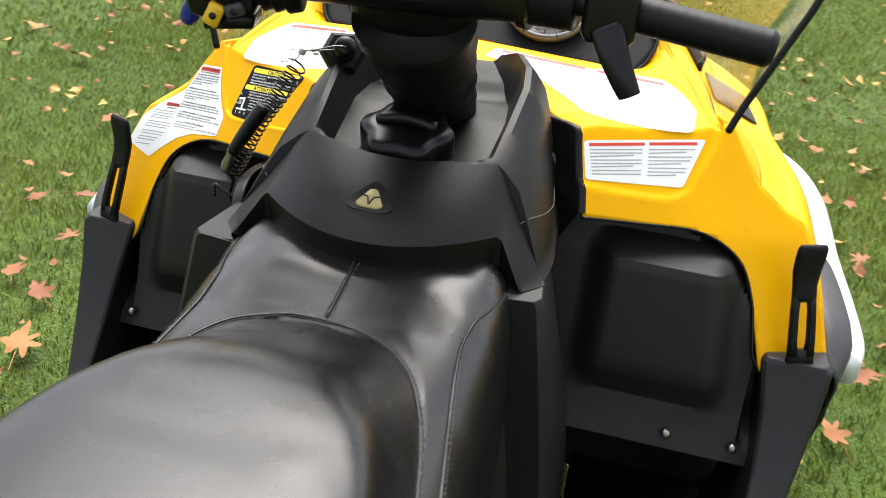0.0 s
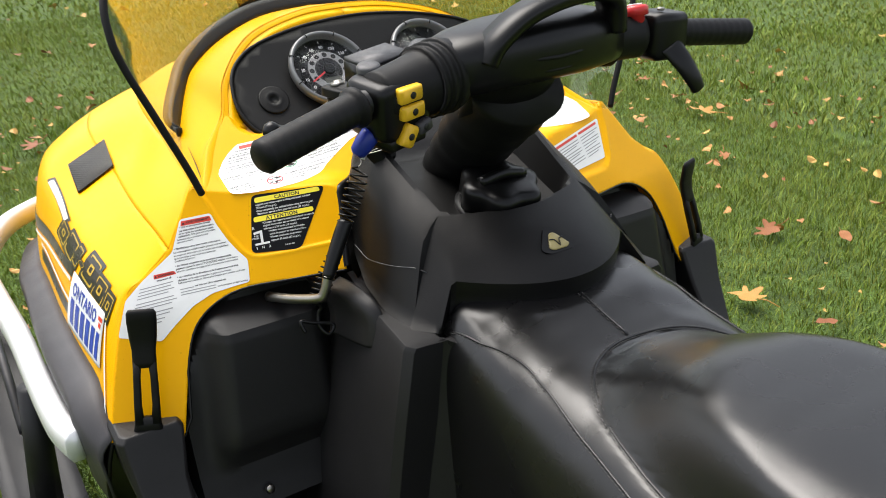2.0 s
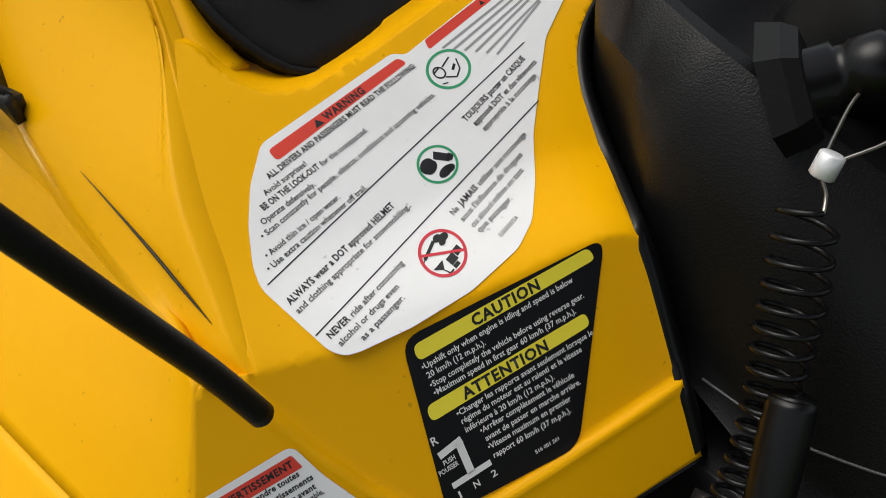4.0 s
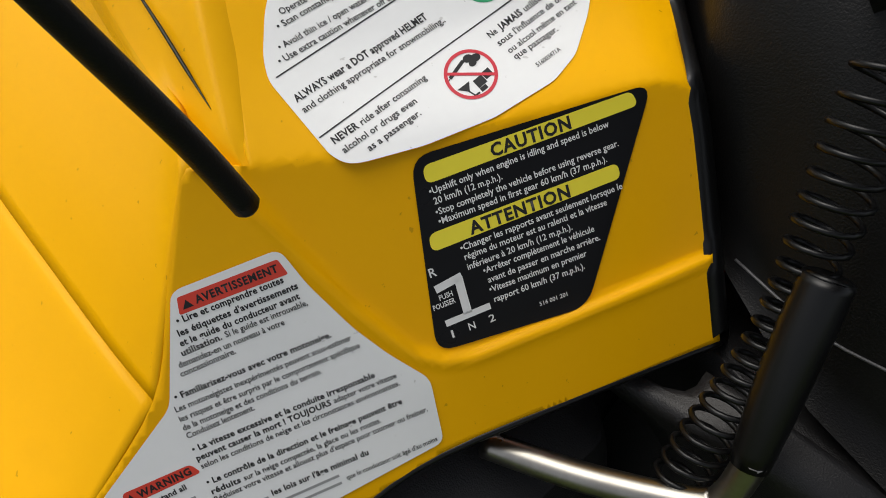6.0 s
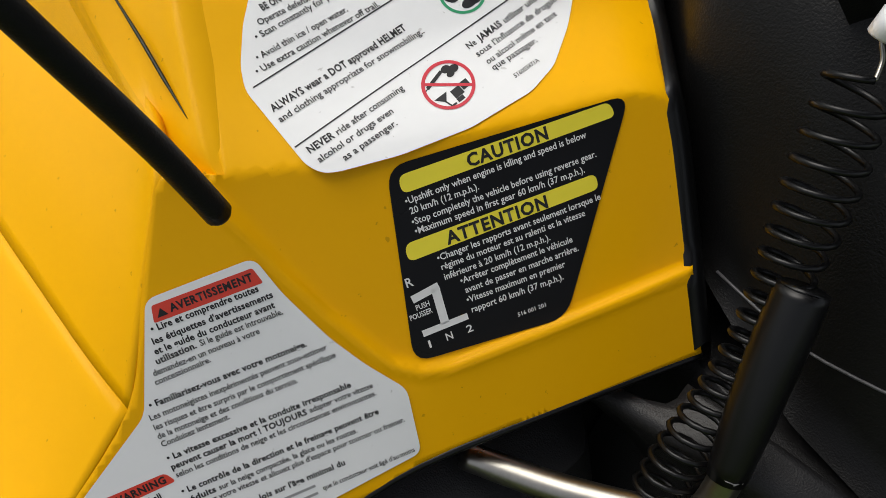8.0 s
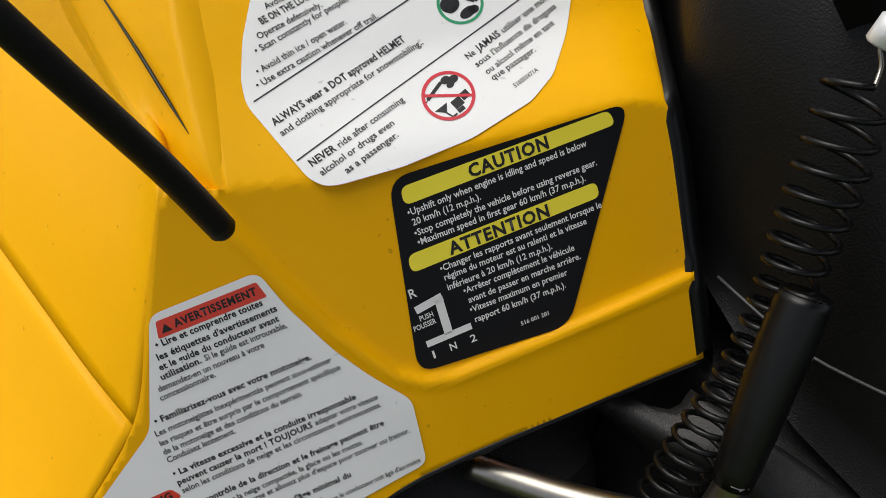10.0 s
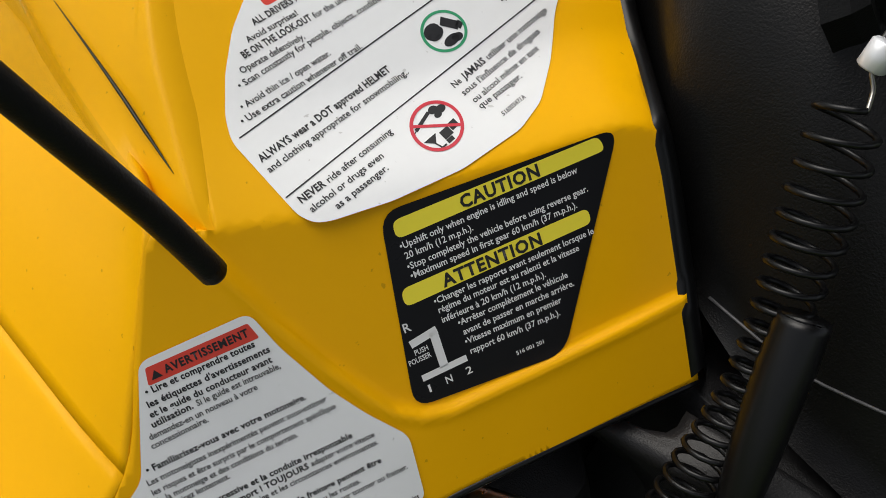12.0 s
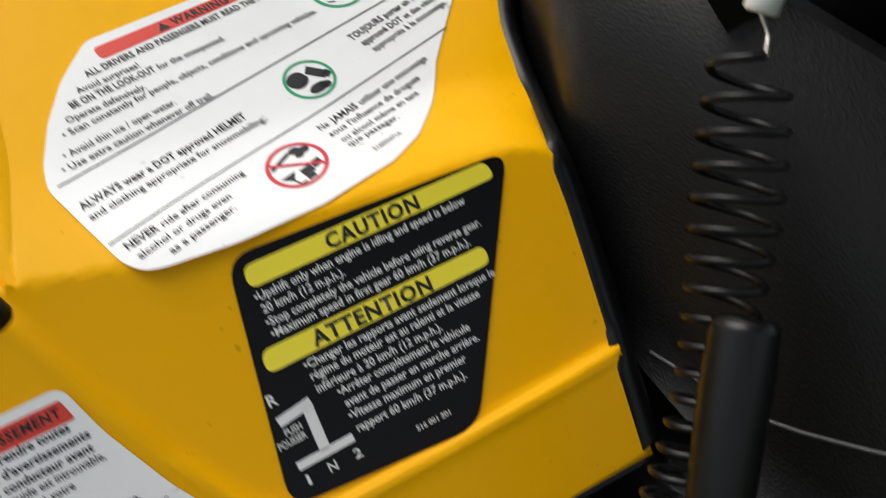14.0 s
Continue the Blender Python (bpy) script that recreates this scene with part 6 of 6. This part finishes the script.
def grass(name, spans, mat, words):
    """Blades as slim bent triangles; spans of (x0, x1, y0, y1, blades a square metre, height, width)."""
    vs, fs, base = [], [], 0
    for x0, x1, y0, y1, dens, high, wide in spans:
        n = int((x1 - x0) * (y1 - y0) * dens)
        x, y = rng.uniform(x0, x1, n), rng.uniform(y0, y1, n)
        keep = ~((abs(x - XB) < 0.17) & (y > -1.3) & (y < 0.3))
        x, y = x[keep], y[keep]
        n = len(x)
        h = high * rng.uniform(0.45, 1.25, n) * (0.8 + 0.3 * np.sin(x * 3.1 + 1) * np.sin(y * 2.3))
        a, lean = rng.uniform(0, 2 * np.pi, n), rng.uniform(0.1, 1.1, n) * h
        b = rng.uniform(0, 2 * np.pi, n)
        w = wide * rng.uniform(0.6, 1.3, n)
        dx, dy = np.cos(a) * w / 2, np.sin(a) * w / 2
        lx, ly = np.cos(b) * lean, np.sin(b) * lean
        v = np.empty((n, 5, 3))
        v[:, 0] = np.stack([x - dx, y - dy, 0 * x], 1)
        v[:, 1] = np.stack([x + dx, y + dy, 0 * x], 1)
        v[:, 2] = np.stack([x + dx * 0.8 + lx * 0.35, y + dy * 0.8 + ly * 0.35, h * 0.6], 1)
        v[:, 3] = np.stack([x - dx * 0.8 + lx * 0.35, y - dy * 0.8 + ly * 0.35, h * 0.6], 1)
        v[:, 4] = np.stack([x + lx, y + ly, h], 1)
        k = base + 5 * np.arange(n)
        fs.append((k, n))
        vs.append(v.reshape(-1, 3))
        base += 5 * n
    co = np.concatenate(vs)
    k = np.concatenate([f[0] for f in fs])
    m = len(k)
    loops = np.empty((m, 7), int)
    loops[:, :4] = k[:, None] + np.array([0, 1, 2, 3])
    loops[:, 4:] = k[:, None] + np.array([3, 2, 4])
    me = bpy.data.meshes.new(name)
    me.vertices.add(len(co))
    me.vertices.foreach_set("co", co.ravel())
    me.loops.add(7 * m)
    me.loops.foreach_set("vertex_index", loops.ravel())
    starts = np.empty((m, 2), int)
    starts[:, 0], starts[:, 1] = 7 * np.arange(m), 7 * np.arange(m) + 4
    me.polygons.add(2 * m)
    me.polygons.foreach_set("loop_start", starts.ravel())
    me.update(calc_edges=True)
    me.validate()
    me.materials.append(mat)
    return tagged(new(name, me), words, "grass", kind="stuff")


GRASS = material("grass_blades", (0.135, 0.205, 0.026), 0.55, second=(0.250, 0.285, 0.052), scale=1.6, island=True, rand=0.30, spec=0.2)
grass("grass", [(-2.2, 2.8, -0.7, 3.2, 9500, 0.034, 0.0032), (-3.2, 4.5, 3.2, 7.0, 2600, 0.044, 0.0055), (-2.5, 8.5, 7.0, 15.0, 330, 0.055, 0.016), (2.8, 6.0, -0.7, 3.2, 1900, 0.044, 0.007), (4.5, 9.0, 2.5, 7.0, 500, 0.05, 0.014), (-4.0, 14.0, 15.0, 34.0, 110, 0.06, 0.035), (8.5, 16.0, 5.0, 15.0, 160, 0.06, 0.026), (-9.0, 11.0, -7.0, -0.7, 420, 0.05, 0.014), (-3.4, -2.2, -0.7, 3.2, 1900, 0.044, 0.007), (-9.0, -3.4, -0.7, 3.2, 420, 0.05, 0.014), (-9.0, -3.2, 3.2, 7.0, 420, 0.05, 0.014), (6.0, 11.0, -0.7, 2.5, 420, 0.05, 0.014), (-9.0, -3.2, 7.0, 15.0, 100, 0.05, 0.02)], GRASS, "short green lawn grass")

# ---- fallen leaves ----
LEAF = material("dry_leaf", (0.27, 0.095, 0.020), 0.7, second=(0.38, 0.185, 0.050), scale=30, rand=0.35, grain=0.3, grain_scale=300)
LEAF_YELLOW = material("yellow_leaf", (0.62, 0.44, 0.07), 0.55, second=(0.52, 0.33, 0.06), scale=30, rand=0.15)
LITTER = material("leaf_litter", (0.33, 0.12, 0.035), 0.65, second=(0.48, 0.28, 0.08), scale=4, island=True, rand=0.45)


def leaf_outline(kind, r):
    """An oak-like lobed leaf, or an oval one, as points round the midrib."""
    pts = []
    n = 44
    for i in range(n):
        a = 2 * math.pi * i / n
        if kind == 0:
            k = 0.62 + 0.30 * math.cos(7 * a) * (0.6 + 0.4 * math.cos(a / 2)) + 0.10 * math.cos(3 * a) + 0.04 * r.uniform(-1, 1)
            pts.append((0.72 * k * math.sin(a), k * math.cos(a)))
        else:
            k = 1 - 0.12 * math.cos(2 * a)
            pts.append((0.42 * k * math.sin(a), math.cos(a) * (1 + 0.12 * max(0, math.cos(a)) ** 6)))
    return pts


def leaf_mesh(kind, seed, mat):
    r = random.Random(seed)
    o = leaf_outline(kind, r)
    bend, cup = r.uniform(-0.35, 0.35), r.uniform(0.05, 0.35)
    lay = lambda u, v, h=0.0: Vector((u, v, cup * u * u * 1.6 + bend * v * v * 0.5 + 0.06 * math.sin(5 * v + seed)))
    bm = sheet(o, 0.25, lay)
    tube([lay(0, -0.55), lay(0, -0.95), lay(0.05, -1.45)], 0.022, 5, 2, bm)
    me = bpy.data.meshes.new("fallen_leaf")
    bm.to_mesh(me)
    bm.free()
    me.materials.append(mat)
    me.shade_smooth()
    return me


LEAVES = [leaf_mesh(0, s, LEAF) for s in range(4)] + [leaf_mesh(1, s + 9, LEAF) for s in range(2)]
YELLOW_LEAF = leaf_mesh(1, 31, LEAF_YELLOW)
rnd = random.Random(8)
LARGE = [(1.19, 1.02, 6), (1.25, 0.66, 7), (0.96, 0.43, 6.5), (0.94, 0.34, 6.5), (0.81, 0.27, 5.5), (1.64, 1.88, 5), (1.76, 2.23, 6), (1.67, 0.92, 6), (1.88, 1.78, 5), (2.57, 1.99, 8), (2.79, 3.1, 7), (2.41, 2.85, 6), (2.14, 3.7, 6), (0.88, 0.69, 4), (1.03, 0.43, 3.5), (1.49, 1.63, 4), (-0.7, 1.17, 5), (2.14, 1.5, 5), (1.34, 0.9, 4), (0.99, 0.93, 3)]
LARGE += [(-1.98, 2.32, 7), (-1.29, 1.13, 4), (-1.08, 0.97, 4), (-1.09, 0.78, 5), (-0.98, 0.72, 5), (-0.89, 0.54, 6.5), (-1.71, 2.59, 5), (-1.47, 1.75, 5), (0.74, 0.85, 5), (0.84, 1.09, 5), (0.94, 1.73, 5), (-1.18, 1.19, 5), (-1.46, 1.31, 3.5), (1.3, 0.45, 3.5), (2.91, 2.37, 6), (2.79, 2.6, 5), (-0.59, 3.2, 9), (-0.29, 3.97, 7), (-0.12, 3.31, 8), (2.88, 1.88, 5), (1.82, 0.75, 3.5), (0.62, 0.12, 4), (0.70, 1.45, 4)]
for i, (x, y, size) in enumerate(LARGE):
    me = rnd.choice(LEAVES[:4] if size > 4.5 else LEAVES)
    ob = new("fallen_leaf", me)
    ob.matrix_world = pose(x, y, 0.040, rnd.uniform(-14, 14), rnd.uniform(-14, 14), rnd.uniform(0, 360)) @ Matrix.Diagonal((size / 100, size / 100, size / 100, 1))
    tagged(ob, "large dry russet oak leaf lying on the grass" if size > 4.5 else "small curled tan leaf lying on the grass", "leaf", "fallen leaves")
ob = new("fallen_leaf", YELLOW_LEAF)
ob.matrix_world = pose(0.90, 0.455, 0.048, 6, -8, 76) @ Matrix.Diagonal((0.055, 0.048, 0.055, 1))
tagged(ob, "pale yellow oval leaf with a long stalk on the grass", "leaf", "fallen leaves")

lb = bmesh.new()
for k in range(1700):
    far = k > 900
    x, y = (rnd.uniform(-6.0, 9.0), rnd.uniform(-5.0, 15.0)) if far else (rnd.uniform(-2.4, 3.6), rnd.uniform(-0.6, 4.2))
    if abs(x) < 0.6 and -1.6 < y < 1.6:
        continue
    s = rnd.uniform(0.008, 0.045) ** 1.0 * (1.4 if far else 0.8)
    m = pose(x, y, rnd.uniform(0.030, 0.046), rnd.uniform(-30, 30), rnd.uniform(-30, 30), rnd.uniform(0, 360))
    n = 9
    lobe = rnd.choice((0.0, 0.22))
    ring_ = [lb.verts.new(m @ Vector((s * (0.8 + lobe * math.cos(4 * a)) * math.cos(a), s * (0.55 + lobe * math.cos(4 * a)) * math.sin(a), 0.2 * s * math.cos(2 * a)))) for a in (2 * math.pi * i / n for i in range(n))]
    lb.faces.new(ring_)
tagged(part("leaf_litter", lb, LITTER, None, smooth=False), "scattered small autumn leaves in the grass", "leaves", kind="stuff")

# ---- far edge of the lawn ----
drive = bmesh.new()
sheet([(-12, 7.0), (-1.9, 7.4), (-2.6, 9.5), (-4.5, 14), (-6, 30), (-12, 30)], 3.0, lambda u, v: Vector((u, v, 0.03)), drive)
tagged(part("driveway", drive, material("pinkish_gravel", (0.30, 0.21, 0.17), 0.9, second=(0.36, 0.29, 0.25), scale=6, grain=0.8, grain_scale=60), None, smooth=False), "pinkish gravel driveway beside the lawn", "driveway", kind="structure")
bed = bmesh.new()
sheet(smooth_line([(4.2, 11.7, 0), (5.4, 11.2, 0), (6.9, 10.7, 0), (8.8, 10.0, 0), (11.0, 10.8, 0), (11.0, 14, 0), (7.5, 15, 0), (4.0, 13.6, 0)], 6, closed=True), 1.0, lambda u, v: Vector((u, v, 0.018 + 0.012 * math.sin(3 * u) * math.cos(2 * v))), bed)
tagged(part("mulch_bed", bed, material("dark_mulch", (0.045, 0.028, 0.020), 0.95, second=(0.09, 0.055, 0.035), scale=5, grain=0.9, grain_scale=80), None), "dark mulch bed under a shrub", "flower bed", kind="structure")
def make_shrub(x, y, size, words):
    """A spreading shrub whose leaves reach the ground."""
    shrub = thing("shrub", words, "shrub", (x, y, 0.02), "shrubs in the bed")
    for k in range(7):
        a = 0.9 * k
        stem = tube([(x + 0.1 * size * math.cos(a), y + 0.1 * size * math.sin(a), 0.02), (x + 0.6 * size * math.cos(a), y + 0.6 * size * math.sin(a), 0.7 * size), (x + 1.2 * size * math.cos(a), y + 1.2 * size * math.sin(a), 1.1 * size)], [0.05, 0.035, 0.012], 7, 3)
        part("stem", stem, BARK, shrub)
    fb = bmesh.new()
    for k in range(5200):
        a, e, r = rnd.uniform(0, 6.283), rnd.uniform(-0.05, 1.4), rnd.uniform(0.45, 1.0) ** 0.5
        lump = size * (1 + 0.22 * math.sin(5 * a) * math.cos(4 * e))
        c = Vector((x + 1.9 * r * lump * math.cos(a) * math.cos(e), y + 1.5 * r * lump * math.sin(a) * math.cos(e), 0.10 + 1.5 * r * lump * max(0.0, math.sin(e))))
        m = Matrix.Translation(c) @ Euler((rnd.uniform(0, 6), rnd.uniform(0, 6), rnd.uniform(0, 6))).to_matrix().to_4x4()
        s = rnd.uniform(0.05, 0.11)
        fb.faces.new([fb.verts.new(m @ Vector(p)) for p in ((-s * 0.4, 0, 0), (0, -s, 0.1 * s), (s * 0.4, 0, 0), (0, s, 0.1 * s))])
    part("foliage", fb, SHRUB_LEAF, shrub, smooth=False)


BARK = material("bark", (0.09, 0.06, 0.045), 0.9, scale=20)
SHRUB_LEAF = material("shrub_leaf", (0.026, 0.042, 0.020), 0.5, second=(0.050, 0.070, 0.030), scale=3, island=True, rand=0.4)
make_shrub(8.3, 12.0, 0.85, "dark green spreading shrub in a mulch bed")
make_shrub(5.3, 12.4, 0.55, "low dark grey-green shrub beside a larger one")
